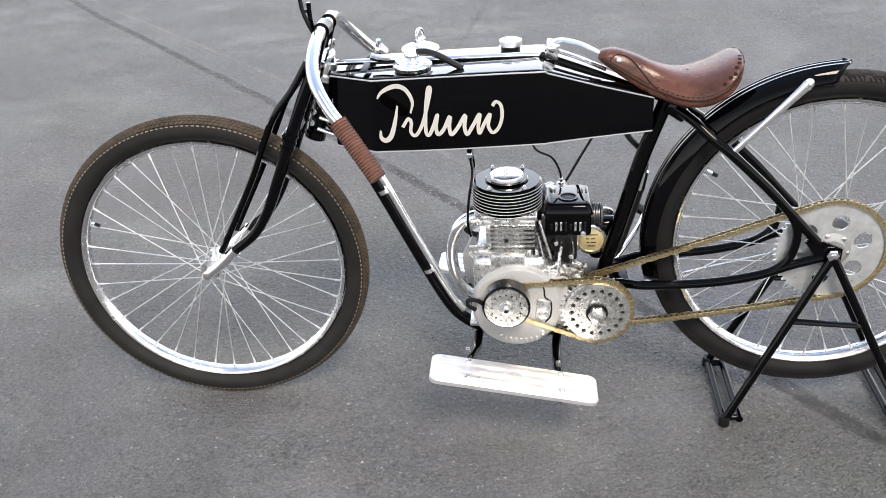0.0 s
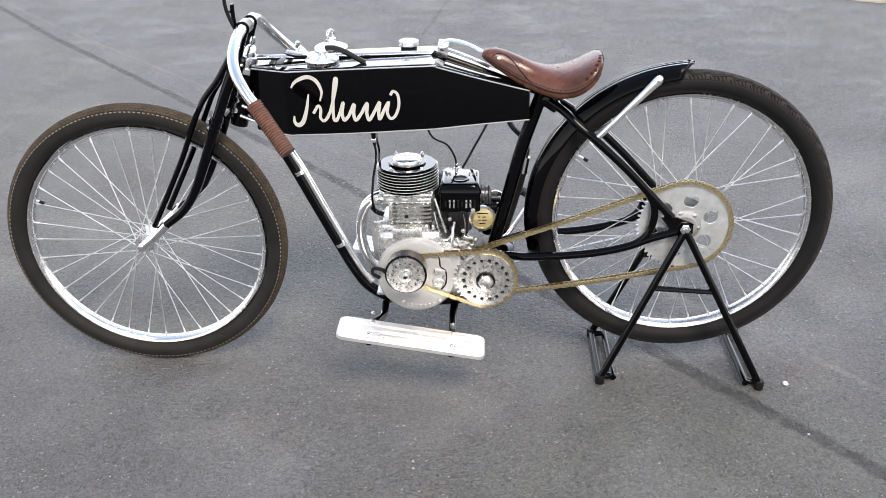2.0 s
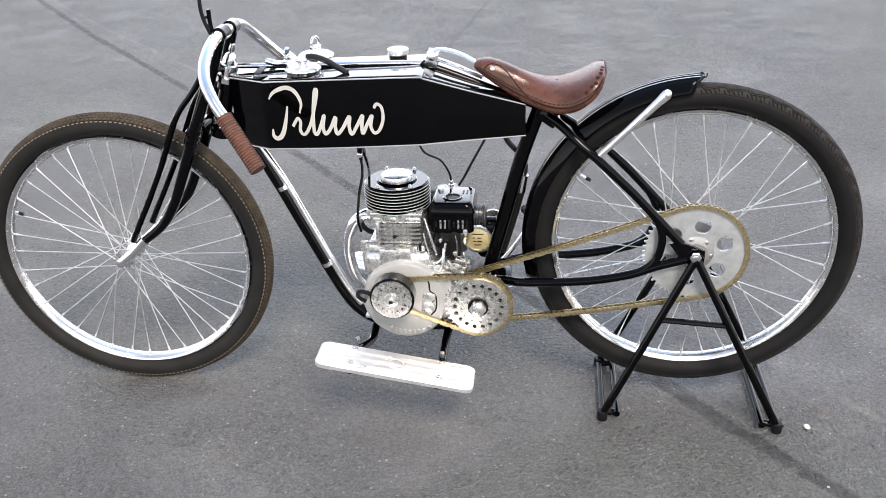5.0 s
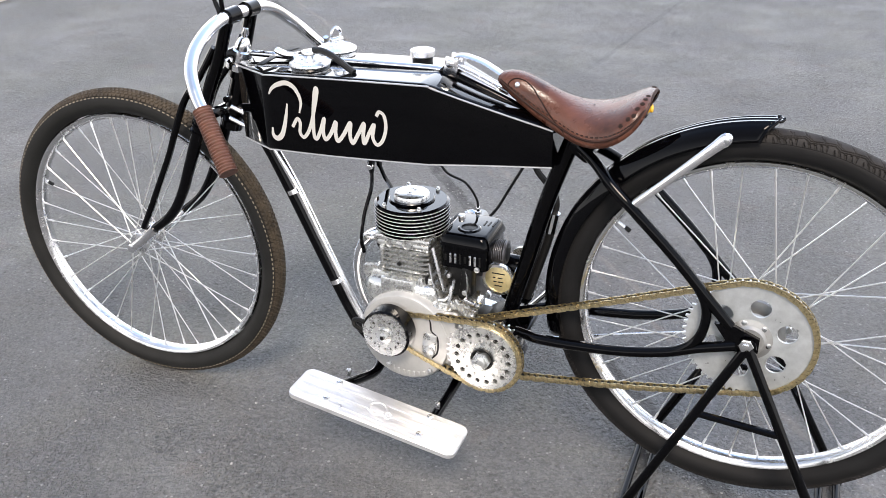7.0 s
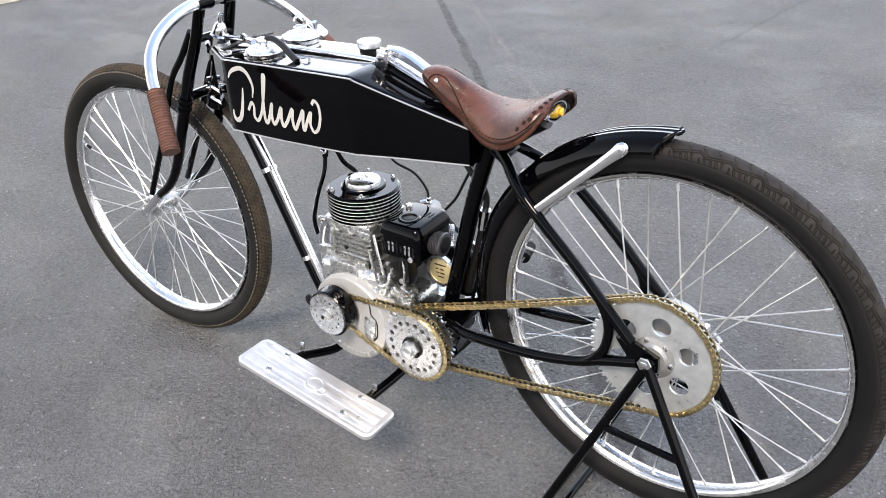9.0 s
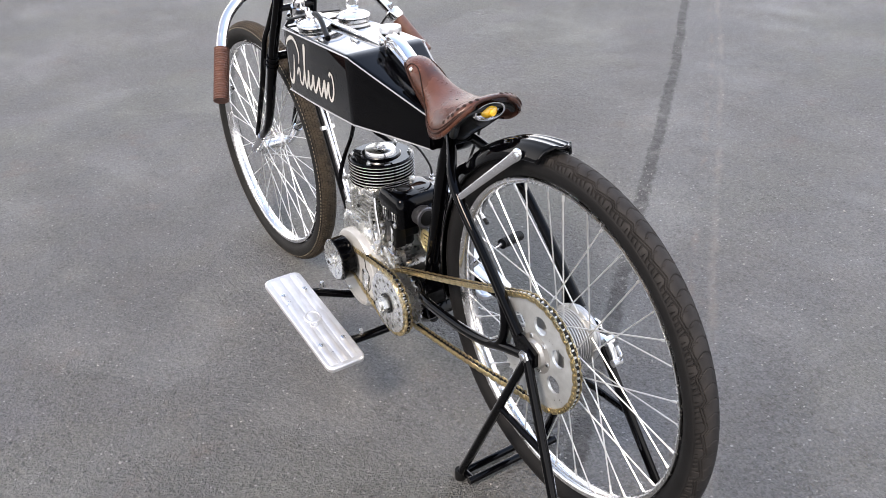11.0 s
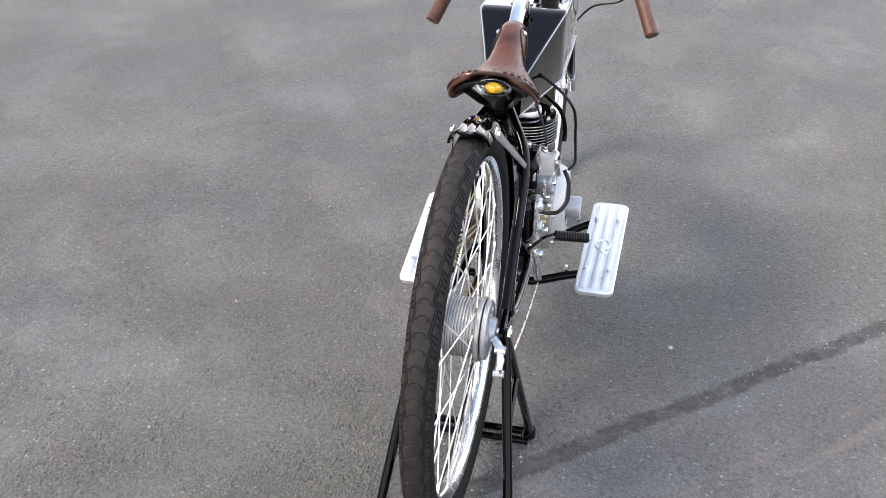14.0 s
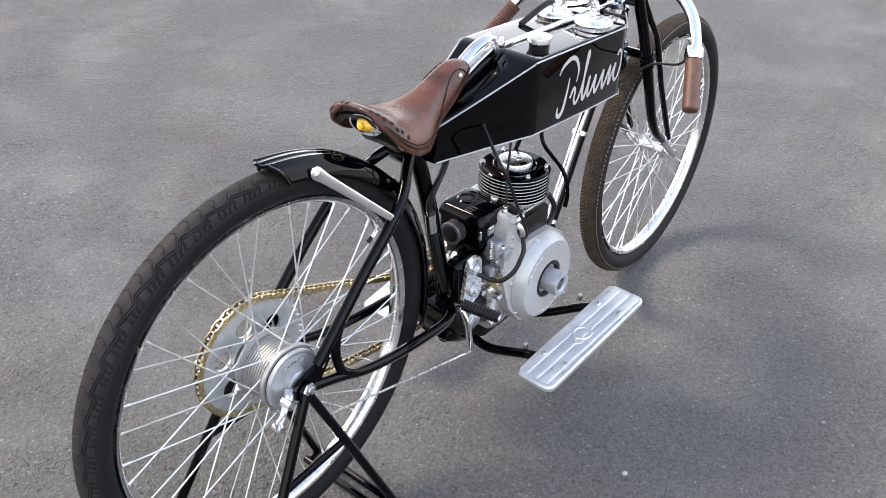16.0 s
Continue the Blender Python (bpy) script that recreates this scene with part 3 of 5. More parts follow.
for k in range(9):
    y = -0.023 + k * 0.0056
    hubline += [(0.0535, y), (0.0565, y + 0.001), (0.0565, y + 0.003), (0.0535, y + 0.004)]
hubline += [(0.0555, 0.0285), (0.0595, 0.030), (0.0615, 0.032), (0.0615, 0.037), (0.06, 0.0385), (0.056, 0.0388), (0.0, 0.0388)]
hub = part("hub", lathe(hubline, 56), HUB, rear, "ribbed alloy drum brake hub", at_r)
# black disc gives the gap beside the drum its shade
part("brake_gap_disc", solid(0.0545, 0.038, 0.042, (0, 0, 0), 0.0005, 48), SATIN, hub, "black disc for the shaded gap beside the drum", at_r)
part("brake_plate", lathe([(0.0, 0.041), (0.0555, 0.041), (0.057, 0.043), (0.057, 0.048), (0.0555, 0.05), (0.052, 0.0502), (0.0495, 0.0485), (0.036, 0.0525), (0.026, 0.0535), (0.024, 0.062), (0.021, 0.064), (0.0, 0.064)], 56), PLATE, hub, "dished grey brake plate", at_r)
part("plate_bars", merge(*[block((0.0035, 0.002, 0.007), pose(0.041 * math.cos(radians(d)), 0.0525, 0.041 * math.sin(radians(d)), 0, 90 - d, 0), 0.0006, 1) for d in range(62, 125, 9)]), STEEL, hub, "raised cast bars", at_r)
for w, at, a in ((front, at_f, radians(158)), (rear, at_r, radians(148))):
    d = Vector((math.cos(a), 0, math.sin(a)))
    part("valve", sweep([d * 0.306, d * 0.284], 0.0032, 8), STEEL, w, "bright valve stem", at)
    part("valve_cap", sweep([d * 0.289, d * 0.277], 0.0044, 8), SATIN, w, "black valve cap", at)
part("axle", merge(solid(0.006, -0.062, 0.062, (0, 0, 0)), solid(0.011, -0.066, -0.056, (0, 0, 0), 0.002, 6), solid(0.011, 0.056, 0.066, (0, 0, 0), 0.002, 6)), CHROME, front, "", at_f)
part("axle", merge(solid(0.0065, -0.093, 0.093, (0, 0, 0)), solid(0.0135, -0.0905, -0.0835, (0, 0, 0), 0.002, 6), solid(0.0135, 0.0835, 0.0905, (0, 0, 0), 0.002, 6)), CHROME, rear, "", at_r)

# ---- chain wheels and chains ----
PITCH = 0.0127
SPY, GX, GZ, GY, CX, CZ = -0.058, -0.489, 0.299, -0.1, -0.686, 0.331
sprocket = part("rear_sprocket", plate(toothed(56, PITCH), [circle(0.018, 20, 0.066 * math.cos(a), 0.066 * math.sin(a)) for a in (radians(20 + 60 * k) for k in range(6))] + [circle(0.02, 24)], -0.0025, 0.0025), ZINC, bike, "zinc-plated chain wheel with round lightening holes", Matrix.Translation((0, SPY, RZ)))
for k in range(6):
    a = radians(50 + 60 * k)
    part("bolt", solid(0.006, -0.006, 0.002, (0.034 * math.cos(a), 0, 0.034 * math.sin(a)), 0.002, 6), STEEL, sprocket, "", Matrix.Translation((0, SPY, RZ)))
part("carrier", lathe([(0.0, -0.012), (0.026, -0.012), (0.03, -0.006), (0.048, 0.0), (0.048, 0.01), (0, 0.02)], 36), HUB, sprocket, "", Matrix.Translation((0, SPY, RZ)))
part("countershaft_sprocket", plate(toothed(32, PITCH), [circle(0.015, 16)], -0.0025, 0.0025), STEEL, bike, "", Matrix.Translation((GX, SPY, GZ)))

ring = [circle(0.0051, 12, 0.055 * math.cos(a), 0.054 * math.sin(a)) for a in (2 * math.pi * k / 18 for k in range(18))]
ring += [circle(0.0022, 8, 0.041 * math.cos(a), 0.041 * math.sin(a)) for a in (2 * math.pi * k / 12 + 0.13 for k in range(12))]
gear = part("gearwheel", plate(toothed(38, PITCH), [circle(0.02, 20)], 0.0, 0.004), STEEL, bike, "large reduction chain wheel", Matrix.Translation((GX, GY, GZ)))
part("gear_cover", plate(circle(0.0715, 64), ring + [circle(0.024, 28)], -0.009, -0.002), CAST, gear, "drilled round alloy cover", Matrix.Translation((GX, GY, GZ)))
part("backing", solid(0.068, -0.0015, 0.0, (0, 0, 0), 0.0005, 40), SATIN, gear, "", Matrix.Translation((GX, GY, GZ)))
part("collar", lathe([(0.0205, -0.006), (0.0205, -0.013), (0.0238, -0.013), (0.0238, -0.006)], 32, closed=True), SATIN, gear, "black ring", Matrix.Translation((GX, GY, GZ)))
part("nut", merge(solid(0.0195, -0.006, -0.028, (0, 0, 0), 0.003, 6), solid(0.014, -0.028, -0.034, (0, 0, 0), 0.003, 24)), CAST, gear, "large hexagonal alloy nut", Matrix.Translation((GX, GY, GZ)))


def link_mesh(wide):
    n = 6
    out = [(PITCH / 2 + 0.0056 * math.cos(a), 0.0056 * math.sin(a)) for a in np.linspace(-1.9, 1.9, n)]
    out += [(-PITCH / 2 - 0.0056 * math.cos(a), 0.0056 * math.sin(a)) for a in np.linspace(1.9, -1.9, n)]
    verts, faces = [], []
    for y in (-wide, wide):
        k = len(verts)
        m = len(out)
        verts += [(x, y - 0.0006, z) for x, z in out] + [(x, y + 0.0006, z) for x, z in out]
        faces += [tuple(range(k, k + m)), tuple(range(k + 2 * m - 1, k + m - 1, -1))]
        faces += [(k + i, k + (i + 1) % m, k + m + (i + 1) % m, k + m + i) for i in range(m)]
    return mesh_of("chain_link", (verts, faces), 30)


INNER, OUTER = link_mesh(0.0045), link_mesh(0.0068)


def chain(name, c0, r0, c1, r1, y, label, sag=0.0):
    """A roller chain round two wheels; c0 is the forward one."""
    (x0, z0), (x1, z1) = c0, c1
    d, base = math.hypot(x1 - x0, z1 - z0), math.atan2(z1 - z0, x1 - x0)
    lean = math.asin((r1 - r0) / d)
    at = lambda c, r, a: Vector((c[0] + r * math.cos(a), y, c[1] + r * math.sin(a)))
    top, low = base + math.pi / 2 + lean, base - math.pi / 2 - lean
    pts = [at(c1, r1, low + (top - low) * k / 60) for k in range(61)]
    a, b = at(c1, r1, top), at(c0, r0, top)
    pts += [a.lerp(b, k / 30) - Vector((0, 0, sag * 0.4 * math.sin(math.pi * k / 30))) for k in range(1, 30)]
    pts += [at(c0, r0, top + (2 * math.pi - (top - low)) * k / 40) for k in range(41)]
    a, b = at(c0, r0, low), at(c1, r1, low)
    pts += [a.lerp(b, k / 30) - Vector((0, 0, sag * math.sin(math.pi * k / 30))) for k in range(1, 31)]
    run = np.r_[0, np.cumsum([(pts[i + 1] - pts[i]).length for i in range(len(pts) - 1)])]
    count = int(round(run[-1] / PITCH / 2)) * 2
    grid = np.array([list(q) for q in pts])
    where = lambda s: Vector([float(np.interp(s % run[-1], run, grid[:, k])) for k in range(3)])
    joints = [where(run[-1] * i / count) for i in range(count)]
    pins = [sweep([j - Vector((0, 0.0084, 0)), j + Vector((0, 0.0084, 0))], 0.0024, 8, up=(1, 0, 0)) for j in joints]
    ob = part(name, joined(*pins), GOLD, bike, label)
    barrel = mesh_of("roller", sweep([Vector((0, -0.0038, 0)), Vector((0, 0.0038, 0))], 0.0041, 10, up=(1, 0, 0)))
    for i, j in enumerate(joints):
        q = joints[(i + 1) % count]
        mid, ang = (j + q) / 2, math.atan2(q.z - j.z, q.x - j.x)
        m = Matrix.Translation(mid) @ Matrix.Rotation(-ang, 4, "Y")
        part("roller", barrel, SATIN, ob, at=Matrix.Translation(j))
        part("chain_link", OUTER if i % 2 else INNER, GOLD, ob, at=m)


pr = lambda n: PITCH / (2 * math.sin(math.pi / n))
chain("drive_chain", (GX, GZ), pr(32), (0, RZ), pr(56), SPY, "gold roller chain to the rear wheel", 0.006)
chain("primary_chain", (CX, CZ), pr(16), (GX, GZ), pr(38), GY + 0.002, "gold roller chain from the clutch", 0.002)

# ---- frame ----
head = part("frame", joined(tube([(-1.094, 0, 0.69), (-1.058, 0, 0.80)], 0.019, 18), tube([(-1.098, 0, 0.679), (-1.092, 0, 0.695)], 0.023, 18), tube([(-1.063, 0, 0.79), (-1.057, 0, 0.806)], 0.023, 18)), BLACK, bike, "gloss black tubular frame")
DOWN = [(-1.085, 0, 0.745), (-1.02, 0, 0.66), (-0.972, 0, 0.567), (-0.924, 0, 0.463), (-0.876, 0, 0.359), (-0.835, 0, 0.275), (-0.80, 0, 0.225), (-0.745, 0, 0.192), (-0.66, 0, 0.183), (-0.55, 0, 0.19), (-0.47, 0, 0.23)]
part("down_tube", tube(DOWN, 0.0145, 14), BLACK, head)
part("conduit", tube([(-1.004, 0.0, 0.653), (-0.956, 0, 0.57), (-0.909, 0, 0.468), (-0.861, 0, 0.364), (-0.822, 0, 0.283), (-0.793, 0, 0.238)], 0.0098, 12), CHROME, head, "bright tube clamped along the down tube")
for z, x in ((0.552, -0.956), (0.352, -0.866)):
    d = Vector((0.093, 0, -0.204)).normalized()
    c = Vector((x, 0, z))
    part("clamp", sweep([c - d * 0.005, c + d * 0.005], 0.021, 16, 0.75), CHROME, head, "bright clamp band")
part("seat_tube", tube([(-0.352, 0, 0.752), (-0.398, 0, 0.617), (-0.438, 0, 0.466), (-0.48, 0, 0.31)], 0.0165, 16), BLACK, head)
part("top_tube", tube([(-0.61, 0, 0.846), (-0.6, 0, 0.843), (-0.5, 0, 0.806), (-0.4, 0, 0.766), (-0.345, 0, 0.745)], 0.0085, 14), BLACK, head)
part("top_rail", tube([(-1.05, 0, 0.842), (-0.9, 0, 0.843), (-0.66, 0, 0.8475), (-0.6, 0, 0.8455)], 0.0062, 14), CHROME, head, "bright rail along the tank top")
part("seat_lug", merge(block((0.05, 0.05, 0.03), pose(-0.335, 0, 0.728, 0, 35, 0), 0.008), solid(0.007, -0.03, 0.03, (-0.318, 0, 0.722))), BLACK, head)
for s in (-1, 1):
    part("seat_stay", tube([(-0.345, s * 0.012, 0.738), (-0.305, s * 0.034, 0.715), (-0.268, s * 0.058, 0.685), (-0.222, s * 0.071, 0.648), (-0.146, s * 0.073, 0.575), (-0.088, s * 0.0735, 0.512), (-0.035, s * 0.074, 0.455)], 0.0105, 12), BLACK, head)
    part("chain_stay", tube([(-0.49, s * 0.03, 0.33), (-0.43, s * 0.05, 0.34), (-0.385, s * 0.068, 0.345), (-0.297, s * 0.071, 0.35), (-0.214, s * 0.072, 0.359), (-0.14, s * 0.073, 0.376), (-0.085, s * 0.074, 0.398), (-0.02, s * 0.074, 0.418)], 0.0105, 12), BLACK, head)
    part("stay_loop", tube([(-0.103, s * 0.0735, 0.53), (-0.082, s * 0.074, 0.492), (-0.078, s * 0.074, 0.452), (-0.09, s * 0.074, 0.412), (-0.122, s * 0.0735, 0.384), (-0.17, s * 0.0725, 0.367)], 0.0095, 12), BLACK, head)
    part("dropout", plate([(-0.062, 0.03), (-0.025, 0.03), (0.018, 0.012), (0.018, -0.016), (-0.02, -0.02), (-0.06, -0.03), (-0.04, 0.0)], [], -0.004, 0.004), BLACK, head, at=Matrix.Translation((0, s * 0.074, RZ)))
part("stay_bridge", tube([(-0.268, -0.058, 0.685), (-0.285, 0, 0.69), (-0.268, 0.058, 0.685)], 0.008, 10), BLACK, head)
part("bottom_bracket", merge(block((0.08, 0.07, 0.03), pose(-0.475, 0, 0.245, 0, -30, 0), 0.006), block((0.07, 0.12, 0.012), pose(-0.45, 0, 0.335, 0, -6, 0), 0.004)), BLACK, head)

# ---- fork and handlebar ----
fork = part("fork", block((0.03, 0.125, 0.022), pose(-1.14, 0, 0.703, 0, -22, 0), 0.008), BLACK, bike, "gloss black trussed girder fork")
part("upper_yoke", block((0.026, 0.1, 0.016), pose(-1.072, 0, 0.842, 0, -22, 0), 0.006), BLACK, fork)
for s in (-1, 1):
    part("fork_leg", tube([(-1.043, s * 0.042, 0.93), (-1.073, s * 0.047, 0.845), (-1.106, s * 0.052, 0.771), (-1.14, s * 0.055, 0.69), (-1.178, s * 0.056, 0.6), (-1.212, s * 0.056, 0.525), (-1.252, s * 0.056, 0.468), (-1.312, s * 0.056, 0.42)], [0.013, 0.013, 0.0135, 0.0135, 0.013, 0.012, 0.0115, 0.0105], 14), BLACK, fork)
    part("fork_strut", tube([(-1.082, s * 0.05, 0.86), (-1.122, s * 0.055, 0.80), (-1.165, s * 0.057, 0.748), (-1.2, s * 0.057, 0.68), (-1.24, s * 0.057, 0.595), (-1.333, s * 0.057, 0.425)], 0.0075, 10), BLACK, fork)
    part("axle_lug", tube([(-1.30, s * 0.056, 0.43), (-1.335, s * 0.056, 0.397), (FX - 0.008, s * 0.056, FZ - 0.004)], [0.0135, 0.012, 0.011], 12), CHROME, fork, "bright axle lug")
    part("crown_band", joined(*[sweep([Vector((-1.133 - k * 0.006, s * 0.0545, 0.708 - k * 0.0135)), Vector((-1.1355 - k * 0.006, s * 0.0545, 0.7025 - k * 0.0135))], 0.0165, 16) for k in range(3)]), BLACK, fork, "ribbed black collar")
part("steering_knob", lathe([(0, 0.062), (0.004, 0.06), (0.006, 0.05), (0.004, 0.044), (0.009, 0.04), (0.013, 0.03), (0.013, 0.022), (0.017, 0.02), (0.0185, 0.01), (0.0185, 0.0), (0.024, -0.002), (0.024, -0.012), (0.0, -0.012)], 28, "z"), CHROME, fork, "stacked chrome steering nut", pose(-1.058, 0, 0.823, 0, 18, 0) @ Matrix.Scale(1.2, 4))
for k, (x, z) in enumerate(((-1.108, 0.745), (-1.115, 0.72))):
    part("linkage", joined(sweep([Vector((x + 0.02, -0.026, z)), Vector((x + 0.028, 0.026, z - 0.006))], 0.007, 10), sweep([Vector((x + 0.03, -0.022, z - 0.014)), Vector((x + 0.062, -0.016, z - 0.03))], 0.005, 10)), CHROME, fork, "bright fork linkage")
BAR = [(-1.044, 0.0, 0.923), (-1.046, 0.05, 0.922), (-1.047, 0.085, 0.917), (-1.047, 0.125, 0.903), (-1.044, 0.165, 0.880), (-1.031, 0.198, 0.852), (-1.007, 0.222, 0.818), (-0.985, 0.236, 0.793), (-0.95, 0.255, 0.75)]
line = [(x, -y, z) for x, y, z in BAR[:0:-1]] + BAR
bar = part("handlebar", tube(line, 0.0125, 16), CHROME, bike, "swept-back chrome handlebar")
for s in (-1, 1):
    part("bar_clamp", tube([(-1.0445, s * 0.016, 0.923), (-1.0455, s * 0.034, 0.9225), (-1.046, s * 0.051, 0.922)], 0.0165, 18), BLACK, bar, "black bar clamp")
# coiled leather on the one grip, smooth leather on the other
p0, p1 = Vector((-0.99, -0.233, 0.797)), Vector((-0.915, -0.279, 0.701))
ringed = []
for k in range(121):
    s = k / 120
    ringed.append((p0.lerp(p1, s), 0.0172 + 0.0011 * math.cos(2 * math.pi * 22 * s)))
part("grip", sweep([q for q, _ in ringed], [r for _, r in ringed], 20), GRIP, bar, "grip bound in coiled brown leather cord")
q0, q1 = Vector((-0.976, 0.239, 0.786)), Vector((-0.909, 0.28, 0.704))
part("grip", sweep([q0.lerp(q1, s) for s in (0, 0.03, 0.5, 0.97, 1.0)], [0.015, 0.0175, 0.0168, 0.0175, 0.015], 20), GRIP, bar, "smooth brown leather twist grip")
d = (q1 - q0).normalized()
part("throttle_collar", joined(sweep([q0 - d * 0.028, q0 - d * 0.024, q0 - d * 0.004, q0 + d * 0.001], [0.016, 0.0195, 0.0205, 0.018], 22), sweep([q0 - d * 0.016, q0 - d * 0.016 + Vector((0.005, -0.012, 0.03))], 0.006, 10)), CHROME, bar, "bright twist-grip housing")
part("throttle_cable", tube([tuple(q0 - d * 0.014 + Vector((-0.012, -0.012, 0))), (-1.02, 0.19, 0.752), (-1.03, 0.12, 0.73), (-0.98, 0.075, 0.69), (-0.9, 0.05, 0.66), (-0.8, 0.03, 0.64)], 0.0028, 8), HOSE, bar, "black throttle cable")
part("lamp_bracket", joined(tube([(-1.06, -0.03, 0.9), (-1.075, -0.03, 0.93), (-1.086, -0.028, 0.965), (-1.09, -0.02, 1.01)], 0.0045, 8), tube([(-1.062, -0.02, 0.9), (-1.072, -0.02, 0.93), (-1.073, -0.02, 0.972)], 0.005, 8), tube([(-1.086, -0.028, 0.955), (-1.073, -0.02, 0.955)], 0.003, 8)), BLACK, bar, "black forked bracket")

# ---- fuel tank ----
STATIONS = [(-1.042, 0.034, 0.828, 0.669), (-0.952, 0.0875, 0.833, 0.674), (-0.937, 0.0905, 0.8335, 0.675), (-0.80, 0.093, 0.839, 0.679), (-0.615, 0.0935, 0.8445, 0.688), (-0.597, 0.0905, 0.8405, 0.6885), (-0.50, 0.0645, 0.806, 0.690), (-0.384, 0.0355, 0.768, 0.691)]


def tank_ring(x, w, zt, zb):
    r, out = 0.006, []
    for cy, cz, a0 in ((w - r, zt - r, 0), (-w + r, zt - r, 90), (-w + r, zb + r, 180), (w - r, zb + r, 270)):
        for k in range(5):
            a = radians(a0 + 90 * k / 4)
            y, z = cy + r * math.cos(a), cz + r * math.sin(a)
            out.append((x, y, z))
        if a0 == 0:
            out += [(x, y, zt + 0.0008 * (1 - (y / w) ** 2)) for y in (w - 0.0075, w * 0.5, 0, -w * 0.5, -w + 0.0075)]
    return out


def build_tank():
    # crisp folds: a narrow strip on both sides of each
    dense = [STATIONS[0]]
    for a, b in zip(STATIONS, STATIONS[1:]):
        if b[0] - a[0] > 0.05:
            for f in (0.006 / (b[0] - a[0]), 1 - 0.006 / (b[0] - a[0])):
                dense.append(tuple(p + (q - p) * f for p, q in zip(a, b)))
        dense.append(b)
    rings = [tank_ring(*s) for s in dense]
    n = len(rings[0])
    verts = [v for r in rings for v in r]
    faces = [tuple(range(n)), tuple(range((len(rings) - 1) * n, len(rings) * n))[::-1]]
    for i in range(len(rings) - 1):
        faces += [(i * n + k, (i + 1) * n + k, (i + 1) * n + (k + 1) % n, i * n + (k + 1) % n) for k in range(n)]
    tank = part("fuel_tank", (verts, faces), BLACK, bike, "long gloss black flat-sided fuel tank", smooth=20)
    for s in (-1, 1):
        part("pinstripe", tube([(x, s * (w + 0.0003), zt - 0.004) for x, w, zt, zb in STATIONS], 0.0017, 6, 3), SILVERLINE, tank, "silver line along the upper edge")
        part("pinstripe", tube([(x, s * (w + 0.0003), zb + 0.003) for x, w, zt, zb in STATIONS], 0.0015, 6, 3), SILVERLINE, tank, "silver line along the lower edge")
    # two large screw caps, one smaller black-necked cap
    left = part("filler_cap", lathe([(0, 0.006), (0.015, 0.006), (0.017, 0.003), (0.020, 0.0015), (0.027, 0.002), (0.029, 0.0035), (0.031, 0.0035), (0.033, 0.001), (0.037, 0.0), (0.0395, -0.002), (0.04, -0.005), (0.0385, -0.0065), (0.0375, -0.012), (0, -0.012)], 40, "z"), POLISH, tank, "round chrome filler cap", pose(-0.868, -0.045, 0.851))
    part("knob", lathe([(0, 0.022), (0.009, 0.022), (0.0145, 0.0205), (0.0155, 0.018), (0.0155, 0.0135), (0.012, 0.012), (0.011, 0.005), (0, 0.005)], 28, "z"), CHROME, left, "", pose(-0.868, -0.045, 0.851))
    part("breather_hose", tube([(-0.858, -0.045, 0.873), (-0.838, -0.046, 0.873), (-0.812, -0.05, 0.865), (-0.786, -0.056, 0.852), (-0.766, -0.060, 0.842)], 0.0065, 10), HOSE, tank, "short black breather hose")
    right = part("filler_cap", lathe([(0, 0.008), (0.020, 0.008), (0.0225, 0.0055), (0.026, 0.005), (0.0285, 0.0062), (0.031, 0.0055), (0.036, 0.003), (0.0395, 0.001), (0.0405, -0.002), (0.039, -0.005), (0.037, -0.006), (0.037, -0.013), (0, -0.013)], 40, "z"), POLISH, tank, "round chrome filler cap with a wing", pose(-0.863, 0.056, 0.853))
    wing = [(0.011 * math.sin(2 * math.pi * k / 24), 0.0, 0.026 + 0.014 * math.cos(2 * math.pi * k / 24)) for k in range(25)]
    part("wing_ring", sweep([Vector(q) for q in wing], 0.0035, 8, caps=False, up=(0, 1, 0)), CHROME, right, "upright ring handle", pose(-0.863, 0.056, 0.853, 0, 0, 60))
    part("wing_ring", merge(solid(0.006, -0.014, 0.014, (0, 0, 0.016), axis="x")), CHROME, right, "", pose(-0.863, 0.056, 0.853, 0, 0, 60))
    neck = part("filler_cap", lathe([(0, -0.02), (0.02, -0.02), (0.02, -0.002), (0.0185, 0.0), (0, 0.0)], 32, "z"), SATIN, tank, "black filler neck", pose(-0.673, 0.05, 0.855))
    part("lid", lathe([(0, 0.013), (0.021, 0.013), (0.0238, 0.0115), (0.0242, 0.009), (0.0242, 0.001), (0.022, -0.001), (0, -0.001)], 36, "z"), POLISH, neck, "flat chrome lid", pose(-0.673, 0.05, 0.855))
    part("tap", tube([(-0.955, -0.02, 0.858), (-0.93, -0.03, 0.855), (-0.9, -0.042, 0.858)], 0.007, 10), CHROME, tank, "small chrome tap")
    for s in (-1, 1):
        part("tank_strap", block((0.014, 0.05, 0.003), pose(-0.965, s * 0.045, 0.843, -s * 3, 0, 0), 0.001), SATIN, tank, "black strap across the tank top")
    part("tank_bolt", solid(0.0055, 0.0, 0.007, (0, 0, 0), 0.002, 14), SATIN, tank, "", Matrix.Translation((-0.485, 0.06, 0.743)))
    # the painted mark on each side, as plain flowing shapes
    def ribbon(points, width, least, side):
        pts = smooth_path([(u, v, 0) for u, v in points], 8)
        verts, faces, n = [], [], len(pts)
        for i, q in enumerate(pts):
            d = (pts[min(i + 1, n - 1)] - pts[max(i - 1, 0)]).normalized()
            f = i / (n - 1)
            h = width * (least + (1 - least) * math.sin(math.pi * f)) / 2
            for e in (-h, h):
                u, v = q.x - d.y * e, q.y + d.x * e
